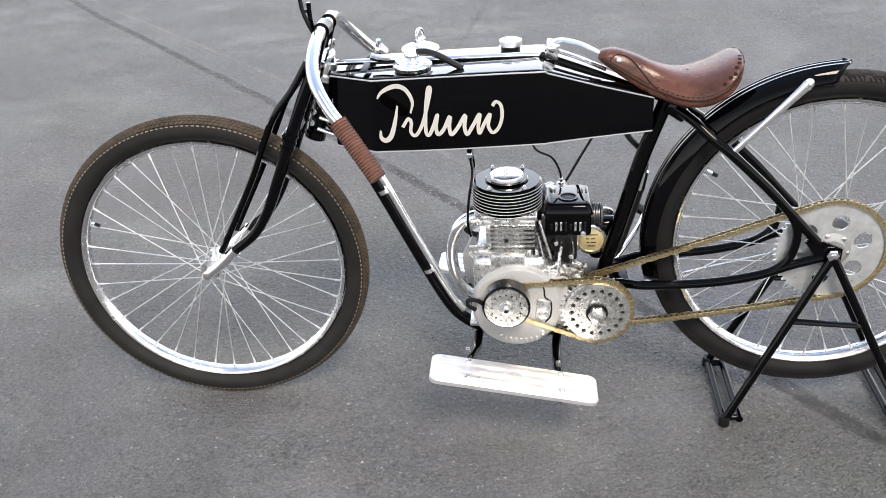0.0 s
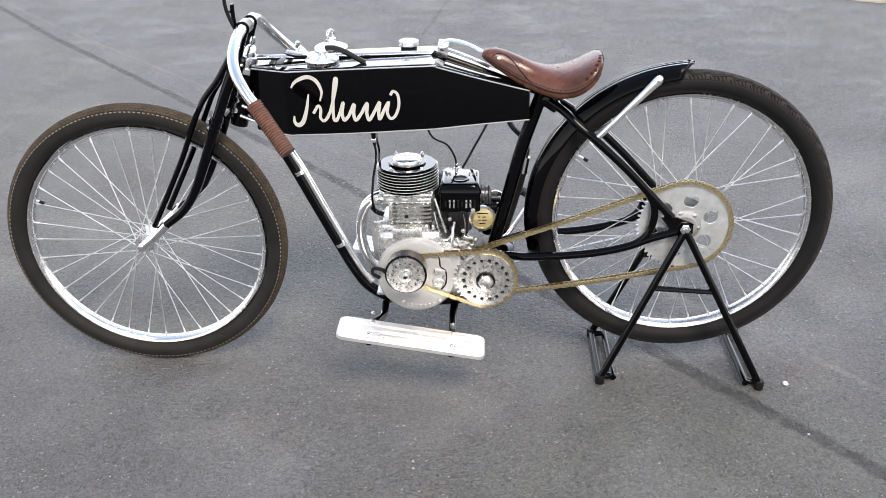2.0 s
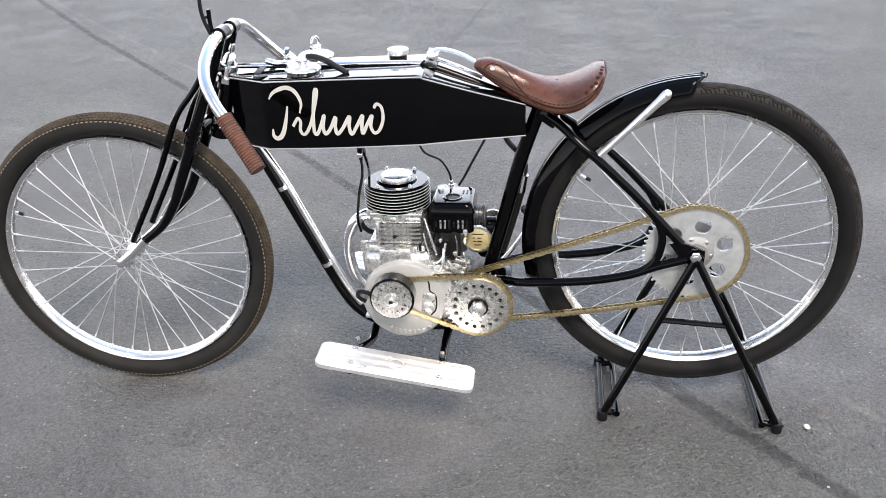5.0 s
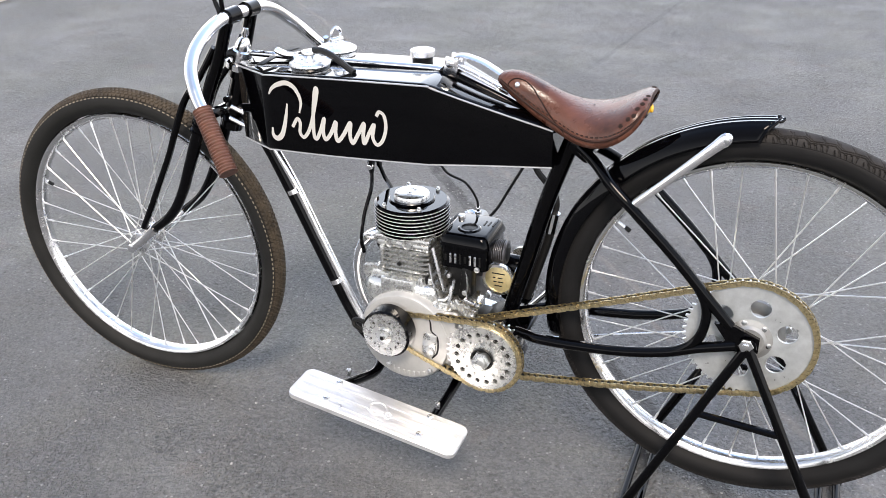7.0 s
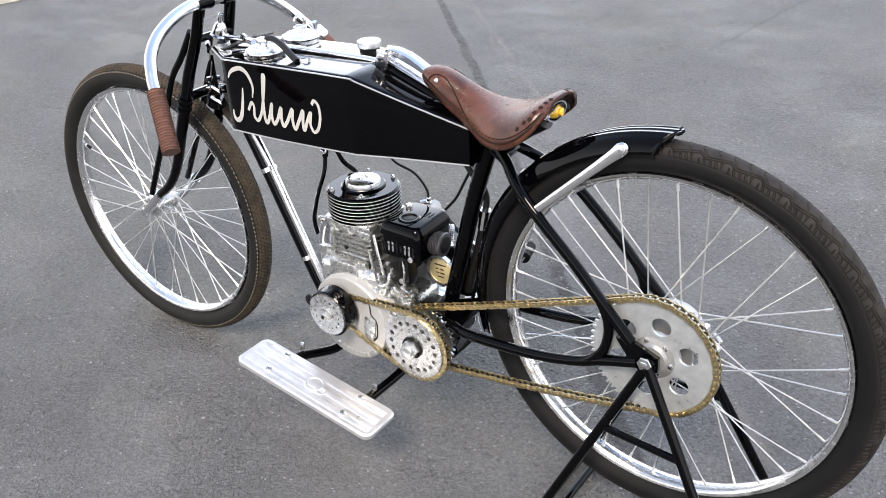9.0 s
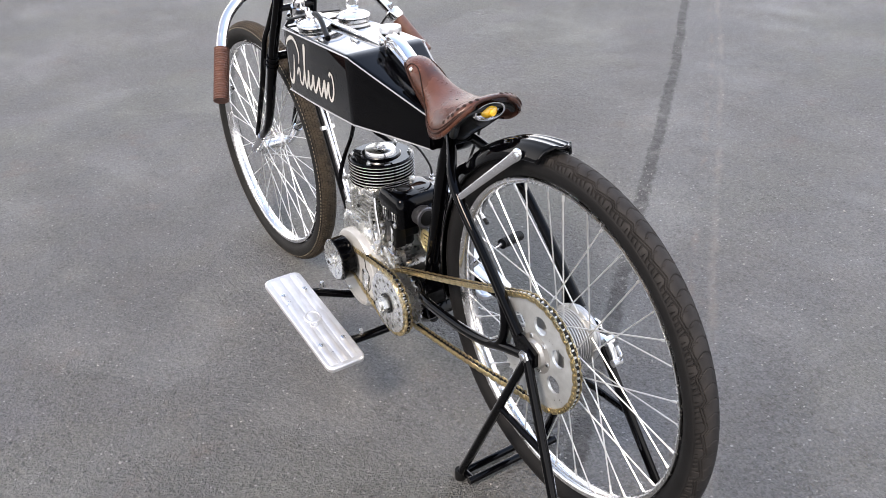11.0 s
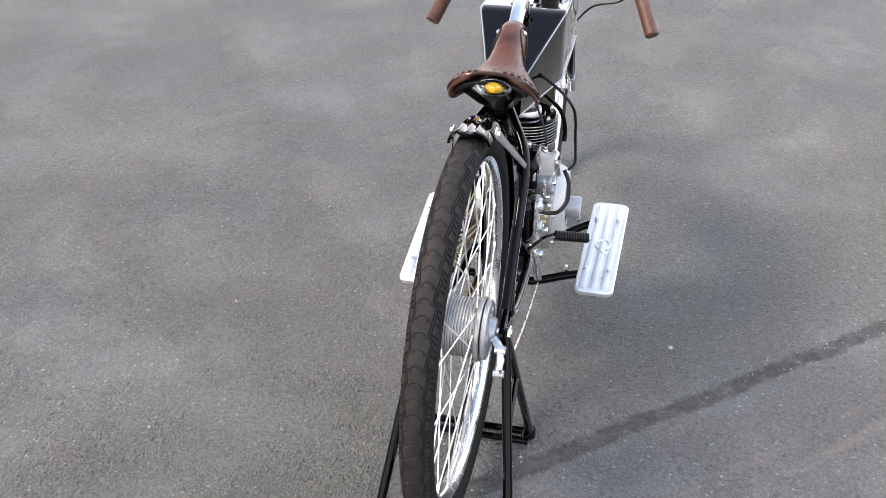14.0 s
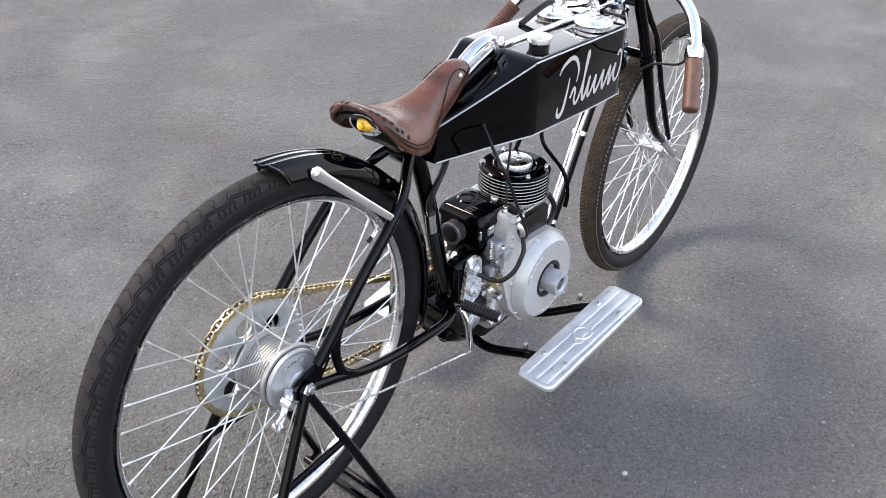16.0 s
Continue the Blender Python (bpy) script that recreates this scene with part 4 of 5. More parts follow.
                x = (-0.94 + u) if side < 0 else (-0.686 - u)
                w = np.interp(x, [s[0] for s in STATIONS], [s[1] for s in STATIONS])
                verts.append((x, side * (w + 0.0006 + 0.0006 * f), 0.697 + v))
        faces = [(2 * i, 2 * i + 1, 2 * i + 3, 2 * i + 2) for i in range(n - 1)]
        return verts, faces

    for side in (-1, 1):
        k = lambda pts, width, least=0.35: ribbon(pts, width, least, side)
        run = [(0.050, 0.034), (0.062, 0.052), (0.068, 0.044), (0.066, 0.024), (0.076, 0.017), (0.092, 0.044), (0.110, 0.108), (0.106, 0.114), (0.099, 0.07), (0.097, 0.026), (0.103, 0.017), (0.113, 0.036), (0.122, 0.06), (0.118, 0.034), (0.122, 0.018), (0.134, 0.03), (0.147, 0.056), (0.145, 0.034), (0.149, 0.018), (0.162, 0.032), (0.178, 0.058), (0.176, 0.034), (0.181, 0.018), (0.193, 0.036), (0.207, 0.06), (0.204, 0.036), (0.206, 0.02), (0.217, 0.042), (0.228, 0.06), (0.224, 0.036), (0.232, 0.021), (0.244, 0.03), (0.252, 0.054), (0.250, 0.078), (0.240, 0.086), (0.233, 0.077)]
        for stroke in (
            k([(0.002, 0.095), (0.010, 0.107), (0.024, 0.116), (0.044, 0.121), (0.062, 0.112), (0.073, 0.088), (0.068, 0.064)], 0.0095),
            k([(0.042, 0.080), (0.035, 0.046), (0.025, 0.016), (0.013, 0.006), (0.004, 0.013), (0.004, 0.028)], 0.0105),
            k(run, 0.0078, 0.85),
        ):
            part("painted_stroke", stroke, CREAM, tank, "flowing cream stroke painted on the tank side")
    return tank


build_tank()

# ---- saddle ----
#          x      half   top    skirt
SADDLE = [(-0.494, 0.013, 0.848, 0.842), (-0.488, 0.019, 0.8525, 0.835), (-0.466, 0.026, 0.8555, 0.820), (-0.44, 0.030, 0.8485, 0.801), (-0.408, 0.030, 0.834, 0.779), (-0.375, 0.039, 0.818, 0.766), (-0.34, 0.063, 0.808, 0.758), (-0.305, 0.078, 0.809, 0.756), (-0.274, 0.081, 0.819, 0.763), (-0.25, 0.082, 0.832, 0.779), (-0.234, 0.077, 0.8395, 0.796), (-0.224, 0.062, 0.842, 0.815), (-0.219, 0.038, 0.841, 0.83)]


def saddle_at(x, s):
    """A point of the leather at x, s from -1 to 1 across."""
    xs = [r[0] for r in SADDLE]
    w, zt, zs = (float(np.interp(x, xs, [r[k] for r in SADDLE])) for k in (1, 2, 3))
    a = s * math.pi / 2
    y = w * math.copysign(abs(math.sin(a)) ** 0.8, s)
    return Vector((x, y, zs + (zt - zs) * max(0.0, math.cos(a)) ** 0.75))


def build_saddle():
    xs = np.interp(np.linspace(0, len(SADDLE) - 1, 46), range(len(SADDLE)), [r[0] for r in SADDLE])
    ss = np.linspace(-1, 1, 33)
    n = len(ss)
    verts = [saddle_at(float(x), float(s)) for x in xs for s in ss]
    # soften the lofted surface along its length
    grid = np.array([list(v) for v in verts]).reshape(len(xs), n, 3)
    for _ in range(3):
        grid[1:-1] = 0.25 * grid[:-2] + 0.5 * grid[1:-1] + 0.25 * grid[2:]
    verts = [Vector(v) for v in grid.reshape(-1, 3)]
    faces = [(i * n + k, i * n + k + 1, (i + 1) * n + k + 1, (i + 1) * n + k) for i in range(len(xs) - 1) for k in range(n - 1)]
    seat = part("saddle", (verts, faces), LEATHER, bike, "tan and dark brown burnished leather sprung saddle", smooth=60)
    mod = seat.modifiers.new("thick", "SOLIDIFY")
    mod.thickness, mod.offset = 0.004, 1
    # laced edge, eyelets, nose patch
    for side in (-1, 1):
        edge = [Vector(grid[i, 1 if side < 0 else n - 2]) + Vector((0, side * 0.0045, 0.004)) for i in range(2, len(xs))]
        part("edge_binding", sweep(edge, 0.0022, 6), DARKLEATHER, seat, "dark bound edge")
        for i in range(2, len(xs) - 1):
            j = 2 if side < 0 else n - 3
            q, p = Vector(grid[i, j]), Vector(grid[i + 1, j])
            d = (p - q).normalized()
            o = Vector((0, side * 0.004, 0.004))
            part("stitch", sweep([q + o + d * 0.001, q + o + d * 0.0055], 0.0011, 5), THREAD, seat)
        for i, j in ((42, 12), (41, 10), (40, 8), (38, 7), (37, 5), (35, 5), (33, 4)):
            k = j if side < 0 else n - 1 - j
            q = Vector(grid[i, k])
            nrm = (Vector(grid[i + 1, k]) - Vector(grid[i - 1, k])).cross(Vector(grid[i, k + 1]) - Vector(grid[i, k - 1])).normalized()
            nrm = -nrm if nrm.z < 0 else nrm
            part("eyelet", mesh_of("eyelet", lathe([(0.0, 0.0043), (0.0034, 0.0043), (0.0041, 0.0041), (0.0043, 0.003)], 10, "z")), THREAD, seat, "", facing(Matrix.Translation(q), nrm))
        nose = []
        for q in smooth_path([(-0.474, 0.98, 0), (-0.472, 0.70, 0), (-0.462, 0.42, 0), (-0.445, 0.32, 0), (-0.428, 0.42, 0), (-0.414, 0.60, 0), (-0.398, 0.78, 0), (-0.38, 0.90, 0), (-0.36, 0.97, 0)], 4):
            x, s = q.x, q.y
            i = float(np.interp(x, [r[0] for r in SADDLE], range(len(SADDLE)))) * 45 / (len(SADDLE) - 1)
            k = (1 + side * s) * (n - 1) / 2
            i0, k0 = min(int(i), 44), min(int(k), n - 2)
            f, g = i - i0, k - k0
            q = grid[i0, k0] * (1 - f) * (1 - g) + grid[i0 + 1, k0] * f * (1 - g) + grid[i0, k0 + 1] * (1 - f) * g + grid[i0 + 1, k0 + 1] * f * g
            nose.append(Vector(q) + Vector((0, side * 0.0042, 0.0025)))
        part("stitching", sweep(nose, 0.0016, 6, 0.6), THREAD, seat, "dark stitched patch outline on the nose")
        q = saddle_at(-0.456, side * 0.62) + Vector((0, side * 0.004, 0.002))
        part("rivet", mesh_of("rivet", lathe([(0, 0.0035), (0.003, 0.003), (0.0048, 0.0014), (0.005, 0)], 14, "z")), STEEL, seat, "bright rivet", facing(Matrix.Translation(q), (0, side, 0.55)))
    for x, s in ((-0.335, 0.2), (-0.318, -0.05), (-0.3, 0.2), (-0.318, 0.38), (-0.335, -0.25), (-0.3, -0.25)):
        part("eyelet", mesh_of("eyelet", lathe([(0.0, 0.0043), (0.0026, 0.0043), (0.0031, 0.003)], 10, "z")), THREAD, seat, "", Matrix.Translation(saddle_at(x, s) + Vector((0, 0, 0.0))))
    lip = [Vector(grid[-1, k]) + Vector((0.002, 0, 0.001)) for k in range(n)]
    part("rear_lip", sweep(lip, 0.0027, 8), DARKLEATHER, seat, "rolled dark rear edge")
    under = [Vector((-0.245 + 0.012 * math.cos(a), 0.068 * math.sin(a), 0.79 + 0.03 * math.cos(a))) for a in np.linspace(-1.35, 1.35, 15)]
    part("seat_pan", joined(sweep(under, 0.006, 10), tube([(-0.25, 0, 0.80), (-0.29, 0, 0.775), (-0.335, 0, 0.74)], 0.022, 12), tube([(-0.26, -0.05, 0.79), (-0.3, -0.03, 0.755), (-0.33, -0.015, 0.735)], 0.008, 8), tube([(-0.26, 0.05, 0.79), (-0.3, 0.03, 0.755), (-0.33, 0.015, 0.735)], 0.008, 8)), HOSE, seat, "black steel seat pan")
    part("seat_spring_arm", joined(sweep(smooth_path([(-0.592, 0, 0.86), (-0.585, 0, 0.874), (-0.565, 0, 0.877), (-0.53, 0, 0.868), (-0.495, 0, 0.85), (-0.47, 0, 0.836)], 5), 0.0125, 10, 0.3), sweep(smooth_path([(-0.592, 0, 0.862), (-0.57, 0, 0.853), (-0.53, 0, 0.838), (-0.48, 0, 0.815)], 5), 0.011, 10, 0.35)), CHROME, seat, "bright curved spring arm")
    part("spring_bracket", merge(block((0.026, 0.006, 0.034), pose(-0.588, -0.016, 0.858, 0, 10, 0), 0.002), block((0.026, 0.006, 0.034), pose(-0.588, 0.016, 0.858, 0, 10, 0), 0.002), solid(0.008, -0.024, 0.024, (-0.588, 0, 0.864), 0.003, 12)), CHROME, seat, "bright clamp bracket")


build_saddle()
lamp = part("tail_lamp", lathe([(0, -0.02), (0.026, -0.018), (0.028, -0.004), (0.0265, 0.0), (0.0235, 0.0)], 32, "x"), CHROME, bike, "oval chrome tail lamp under the saddle", pose(-0.228, 0.005, 0.812, 0, -4, 0) @ Matrix.Diagonal((1, 1.28, 0.62, 1)))
part("lens", lathe([(0, 0.006), (0.012, 0.005), (0.02, 0.001), (0.0235, -0.004)], 28, "x"), AMBER, lamp, "amber glass lens", pose(-0.228, 0.005, 0.812, 0, -4, 0) @ Matrix.Diagonal((1, 0.8, 0.54, 1)))
part("bulb", solid(0.0075, 0.004, 0.011, (0, 0, 0), 0.003, 16, "x"), AMBER, lamp, "", pose(-0.228, 0.005, 0.812, 0, -4, 0))

# ---- rear mudguard ----
def build_fender():
    verts, faces = [], []
    ss = np.linspace(-1, 1, 49)
    n = len(ss)
    angles = np.linspace(90.3, 194, 62)
    for deg in angles:
        lift = 0.0015 * max(0, (100 - deg) / 10.3) ** 2
        for s in ss:
            r = 0.3895 - 0.030 * abs(s) ** 4 + lift + 0.0022 * math.exp(-((abs(s) - 0.42) / 0.07) ** 2) + 0.0022 * math.exp(-((s / 0.08) ** 2))
            a = radians(deg + 5.5 * abs(s) ** 1.6 * max(0, (110 - deg) / 21))
            verts.append((r * math.cos(a), s * 0.0355, RZ + r * math.sin(a)))
    faces = [(i * n + k, i * n + k + 1, (i + 1) * n + k + 1, (i + 1) * n + k) for i in range(len(angles) - 1) for k in range(n - 1)]
    guard = part("rear_mudguard", (verts, faces), BLACK, bike, "gloss black ribbed rear mudguard", smooth=60)
    mod = guard.modifiers.new("thick", "SOLIDIFY")
    mod.thickness, mod.offset = 0.002, 0
    tip = [Vector(verts[k]) for k in range(n)]
    part("rolled_edge", sweep(tip, 0.003, 8), BLACK, guard)
    for s in (-1, 1):
        a, b = Vector((-0.087, s * 0.0385, 0.787)), Vector((-0.224, s * 0.073, 0.66))
        pts = [a.lerp(b, k) for k in (-0.06, -0.05, -0.03, 0.0, 0.03, 0.07, 0.12, 0.3, 0.6, 1.0)]
        part("strut", sweep(pts, [0.003, 0.0062, 0.0095, 0.0112, 0.0112, 0.0102, 0.0094, 0.0084, 0.0074, 0.0066], 14, 0.25, up=(1, 0, -1)), CHROME, guard, "polished tapered stay", smooth=60)
        part("strut_bolt", solid(0.0055, s * 0.001, s * 0.006, (0, 0, 0), 0.002, 6), STEEL, guard, "", Matrix.Translation(a + Vector((0.001, 0, -0.001))))


build_fender()

# ---- engine ----
EX = -0.683
case = merge(
    block((0.165, 0.15, 0.19), pose(EX + 0.005, -0.005, 0.325), 0.02, 3),
    block((0.14, 0.125, 0.05), pose(EX, 0, 0.408), 0.01, 2),
    block((0.085, 0.14, 0.12), pose(-0.585, 0, 0.29), 0.016, 3),
    block((0.075, 0.015, 0.05), pose(EX, -0.077, 0.405), 0.005, 2),
)
engine = part("engine", case, CAST, bike, "small upright single-cylinder engine in cast alloy")
part("side_cover", merge(lathe([(0, -0.1), (0.09, -0.1), (0.096, -0.0985), (0.1, -0.093), (0.101, -0.07), (0, -0.07)], 64, centre=(-0.664, 0, 0.304)), block((0.1, 0.022, 0.12), pose(-0.6, -0.083, 0.315), 0.014, 2)), CASE, engine, "smooth round alloy side cover")
part("nameplate", merge(*[block((0.0055, 0.003, 0.011), pose(-0.69 + 0.0115 * k, -0.1, 0.2195 + 0.0007 * (k - 3) ** 2, 0, 0, 0), 0.001, 1) for k in range(7)]), CASE, engine, "row of raised cast bars")
for x, z in ((-0.70, 0.234), (-0.606, 0.238), (-0.75, 0.33)):
    part("bolt", mesh_of("bolt", solid(0.0055, -0.006, 0.004, (0, 0, 0), 0.002, 6)), STEEL, engine, "", Matrix.Translation((x, -0.1, z)))


def rounded(hx, hy, r, n=5):
    out = []
    for sx, sy, a0 in ((1, 1, 0), (-1, 1, 90), (-1, -1, 180), (1, -1, 270)):
        out += [(sx * (hx - r) + r * math.cos(radians(a0 + 90 * k / n)), sy * (hy - r) + r * math.sin(radians(a0 + 90 * k / n))) for k in range(n + 1)]
    return out


def slab(outline, z0, z1, bevel=0.0):
    m = len(outline)
    verts = [(x, y, z0) for x, y in outline] + [(x, y, z1) for x, y in outline]
    return verts, [tuple(range(m))[::-1], tuple(range(m, 2 * m))] + [(i, (i + 1) % m, m + (i + 1) % m, m + i) for i in range(m)]


part("cylinder", slab(rounded(0.046, 0.05, 0.02), 0.405, 0.522), CAST, engine, "cast barrel", Matrix.Translation((EX, 0, 0)))
fin = mesh_of("cooling_fin", slab(rounded(0.0545, 0.0625, 0.012), 0, 0.0052), 30)
for k in range(6):
    part("cooling_fin", fin, CAST, engine, at=Matrix.Translation((EX + 0.008, 0, 0.4265 + 0.0108 * k)))
deck = merge(block((0.124, 0.126, 0.014), pose(EX + 0.003, 0, 0.5075), 0.004), block((0.116, 0.12, 0.018), pose(EX + 0.004, 0, 0.4945), 0.007))
part("cylinder_deck", deck, CAST, engine, "cast upper deck of the cylinder")
for x in (-0.706, -0.668):
    part("deck_boss", lathe([(0.0, -0.0625), (0.0075, -0.0625), (0.0085, -0.065), (0.0105, -0.065), (0.0115, -0.06)], 20, centre=(x, 0, 0.4985)), CAST, engine, "round cast boss")
part("cylinder_plug", solid(0.0048, -0.062, -0.0665, (EX - 0.002, 0, 0.455), 0.001, 12), SATIN, engine, "")
part("fin_web", block((0.009, 0.012, 0.062), pose(EX - 0.042, -0.058, 0.458), 0.003), CAST, engine, "upright cast web across the fins")
part("cylinder_base", merge(block((0.118, 0.132, 0.016), pose(EX + 0.004, 0, 0.4135), 0.006), block((0.092, 0.03, 0.032), pose(EX, -0.058, 0.396, -12, 0, 0), 0.008), block((0.112, 0.02, 0.05), pose(EX - 0.004, -0.07, 0.366), 0.007)), CAST, engine, "cast cylinder base with a stepped shoulder")
for x, y, z in ((-0.719, -0.077, 0.395), (-0.641, -0.072, 0.4), (-0.722, -0.081, 0.358), (-0.652, -0.081, 0.357), (-0.70, -0.07, 0.4145), (-0.662, -0.07, 0.4145)):
    part("bolt", mesh_of("bolt", merge(solid(0.0062, -0.001, 0.005, (0, 0, 0), 0.001, 14), solid(0.0042, -0.006, 0.0, (0, 0, 0), 0.0015, 6))), STEEL, engine, "", Matrix.Translation((x, y, z)))
part("cast_web", merge(block((0.07, 0.03, 0.014), pose(-0.618, -0.052, 0.402, 0, 38, 0), 0.005), block((0.012, 0.034, 0.07), pose(-0.633, -0.055, 0.398, 0, -8, 0), 0.004), block((0.05, 0.02, 0.012), pose(-0.612, -0.07, 0.372, 0, -14, 0), 0.004), block((0.03, 0.03, 0.03), pose(-0.607, -0.06, 0.388, 0, 20, 0), 0.008)), CAST, engine, "cast webs beside the base")
for x, z, r, y in ((-0.632, 0.379, 0.0115, -0.082), (-0.611, 0.4, 0.008, -0.076), (-0.603, 0.379, 0.0095, -0.082), (-0.626, 0.361, 0.007, -0.086)):
    boss = part("cast_boss", mesh_of("cast_boss", lathe([(0, -0.002), (r * 0.5, -0.002), (r * 0.62, 0.0), (r * 0.9, 0.0), (r, 0.002), (r * 1.1, 0.03), (0, 0.03)], 18)), CAST, engine, "round cast boss", Matrix.Translation((x, y, z)))
part("mount_ear", plate([(-0.77, 0.434), (-0.736, 0.438), (-0.732, 0.37), (-0.752, 0.362), (-0.763, 0.375), (-0.757, 0.40), (-0.772, 0.418)], [circle(0.004, 10, -0.75, 0.385), circle(0.0035, 10, -0.755, 0.424)], -0.058, -0.046), CAST, engine, "flat cast mounting ear")
for k, (x0, x1, z) in enumerate(((-0.722, -0.65, 0.383), (-0.724, -0.652, 0.371))):
    part("cast_rib", tube([(x0, -0.0785, z - 0.002), (x0 + 0.012, -0.081, z), (x1 - 0.012, -0.081, z + 0.003), (x1, -0.0785, z + 0.001)], 0.0032, 8), CAST, engine)
# solid black strips in place of the shade between the castings
part("crevice_shade", merge(block((0.006, 0.012, 0.052), pose(-0.7445, -0.062, 0.386), 0.002, 1), block((0.006, 0.01, 0.05), pose(-0.6265, -0.06, 0.412), 0.002, 1)), SATIN, engine, "dark strips for the shade between castings")
part("gasket_line", tube([(-0.608, -0.0975, 0.366), (-0.604, -0.0985, 0.352), (-0.602, -0.0985, 0.333), (-0.589, -0.0985, 0.319), (-0.590, -0.0985, 0.285), (-0.602, -0.0985, 0.268)], 0.0026, 6), SATIN, engine, "dark joint line")
part("timing_boss", merge(block((0.03, 0.01, 0.05), pose(-0.607, -0.099, 0.302, 0, 8, 0), 0.004), solid(0.012, -0.107, -0.098, (-0.607, 0, 0.288), 0.003, 18)), CAST, engine, "raised cast boss")
part("inspection_panel", plate([(-0.6, 0.366), (-0.56, 0.366), (-0.552, 0.356), (-0.552, 0.288), (-0.562, 0.276), (-0.596, 0.276), (-0.586, 0.29), (-0.586, 0.318), (-0.6, 0.332)], [], -0.097, -0.092), CASE, engine, "flat alloy panel")
# added dark block that stands in for shade behind the linkage
part("linkage_gap_fill", block((0.05, 0.03, 0.07), pose(-0.557, -0.038, 0.434), 0.006), SATIN, engine, "dark block for the shaded gap behind the linkage")
part("governor_housing", merge(block((0.08, 0.036, 0.05), pose(-0.565, -0.046, 0.366), 0.01), solid(0.017, -0.06, -0.074, (-0.585, 0, 0.372), 0.004, 24), solid(0.009, -0.072, -0.082, (-0.585, 0, 0.372), 0.002, 6), block((0.012, 0.016, 0.05), pose(-0.552, -0.062, 0.376, 0, -30, 0), 0.004), block((0.04, 0.014, 0.01), pose(-0.56, -0.066, 0.35, 0, 12, 0), 0.004)), CAST, engine, "cast governor housing")
part("governor_lever", joined(tube([(-0.616, -0.07, 0.47), (-0.611, -0.072, 0.445), (-0.602, -0.073, 0.41), (-0.596, -0.073, 0.384)], 0.0042, 8, flat=0.5), tube([(-0.613, -0.07, 0.382), (-0.595, -0.077, 0.375), (-0.577, -0.078, 0.379), (-0.572, -0.074, 0.4), (-0.57, -0.066, 0.428)], 0.004, 8)), STEEL, engine, "thin steel governor lever")
part("governor_clamp", merge(block((0.026, 0.012, 0.016), pose(-0.534, -0.064, 0.394, 0, 20, 0), 0.003), block((0.012, 0.012, 0.03), pose(-0.523, -0.06, 0.365), 0.003)), STEEL, engine, "bright lever clamp")
for x, y, z, r in ((-0.594, -0.064, 0.382, 0.0075), (-0.575, -0.064, 0.36, 0.006), (-0.55, -0.062, 0.386, 0.0055), (-0.53, -0.062, 0.362, 0.007), (-0.515, -0.06, 0.39, 0.005), (-0.578, -0.056, 0.446, 0.005), (-0.545, -0.055, 0.413, 0.006)):
    part("linkage_bolt", mesh_of("linkage_bolt", solid(r, -0.008, 0.006, (0, 0, 0), 0.002, 8)), STEEL, engine, "", Matrix.Translation((x, y, z)))
part("linkage_spring", tube([(-0.6 + 0.0011 * k, -0.066 + 0.0035 * math.cos(k * 1.3), 0.345 + 0.0035 * math.sin(k * 1.3)) for k in range(60)], 0.0011, 5, 2), STEEL, engine, "thin coil spring")
part("breather_pipe", tube([(-0.74, -0.05, 0.5), (-0.762, -0.052, 0.498), (-0.775, -0.052, 0.492)], 0.006, 10), CAST, engine, "")
hfin = lathe([(0, 0), (0.0735, 0), (0.0765, 0.0003), (0.0776, 0.001), (0.0776, 0.0028), (0.0765, 0.0035), (0.0735, 0.0038), (0, 0.0038)], 56, "z")
hf = mesh_of("head_fin", hfin)
hf.materials.append(BLACK)
hf.materials.append(FINEDGE)
for p in hf.polygons:
    c = p.center
    p.material_index = 1 if math.hypot(c.x, c.y) > 0.0773 else 0
HEAD = Matrix.Translation((-0.002, 0.007, 0))
part("cylinder_head", lathe([(0, 0.505), (0.062, 0.505), (0.064, 0.512), (0.064, 0.559), (0.073, 0.563), (0.0745, 0.565), (0.0745, 0.5682), (0.072, 0.57), (0, 0.57)], 48, "z", (EX, 0, 0)), BLACK, engine, "black finned cylinder head with bright fin edges", HEAD)
for k in range(8):
    part("head_fin", hf, BLACK, engine, at=HEAD @ Matrix.Translation((EX, 0, 0.510 + 0.0075 * k)))
part("cap_seat", lathe([(0, 0.569), (0.046, 0.569), (0.0475, 0.572), (0.045, 0.5745), (0, 0.5745)], 48, "z", (EX, 0, 0)), BLACK, engine, "black step under the cap", HEAD)
part("head_cap", lathe([(0, 0.5868), (0.031, 0.5863), (0.0355, 0.584), (0.037, 0.581), (0.037, 0.574), (0, 0.574)], 48, "z", (EX, 0, 0)), POLISH, engine, "domed polished head cap", HEAD)
part("cap_emblem", merge(block((0.006, 0.034, 0.003), pose(EX, 0, 0.5875), 0.0012), block((0.016, 0.006, 0.003), pose(EX, 0.009, 0.5875), 0.0012), block((0.012, 0.005, 0.003), pose(EX, -0.011, 0.5875), 0.0012)), STEEL, engine, "raised emblem bars", HEAD)
stud = mesh_of("head_stud", merge(solid(0.0048, 0, 0.006, (0, 0, 0), 0.0015, 8, "z"), solid(0.0034, 0.005, 0.0095, (0, 0, 0), 0.0015, 8, "z")))
for a in (60, 120, 238, 306):
    part("head_stud", stud, STEEL, engine, at=HEAD @ Matrix.Translation((EX + 0.067 * math.cos(radians(a)), 0.067 * math.sin(radians(a)), 0.569)))
# clutch drum
CY = -0.104
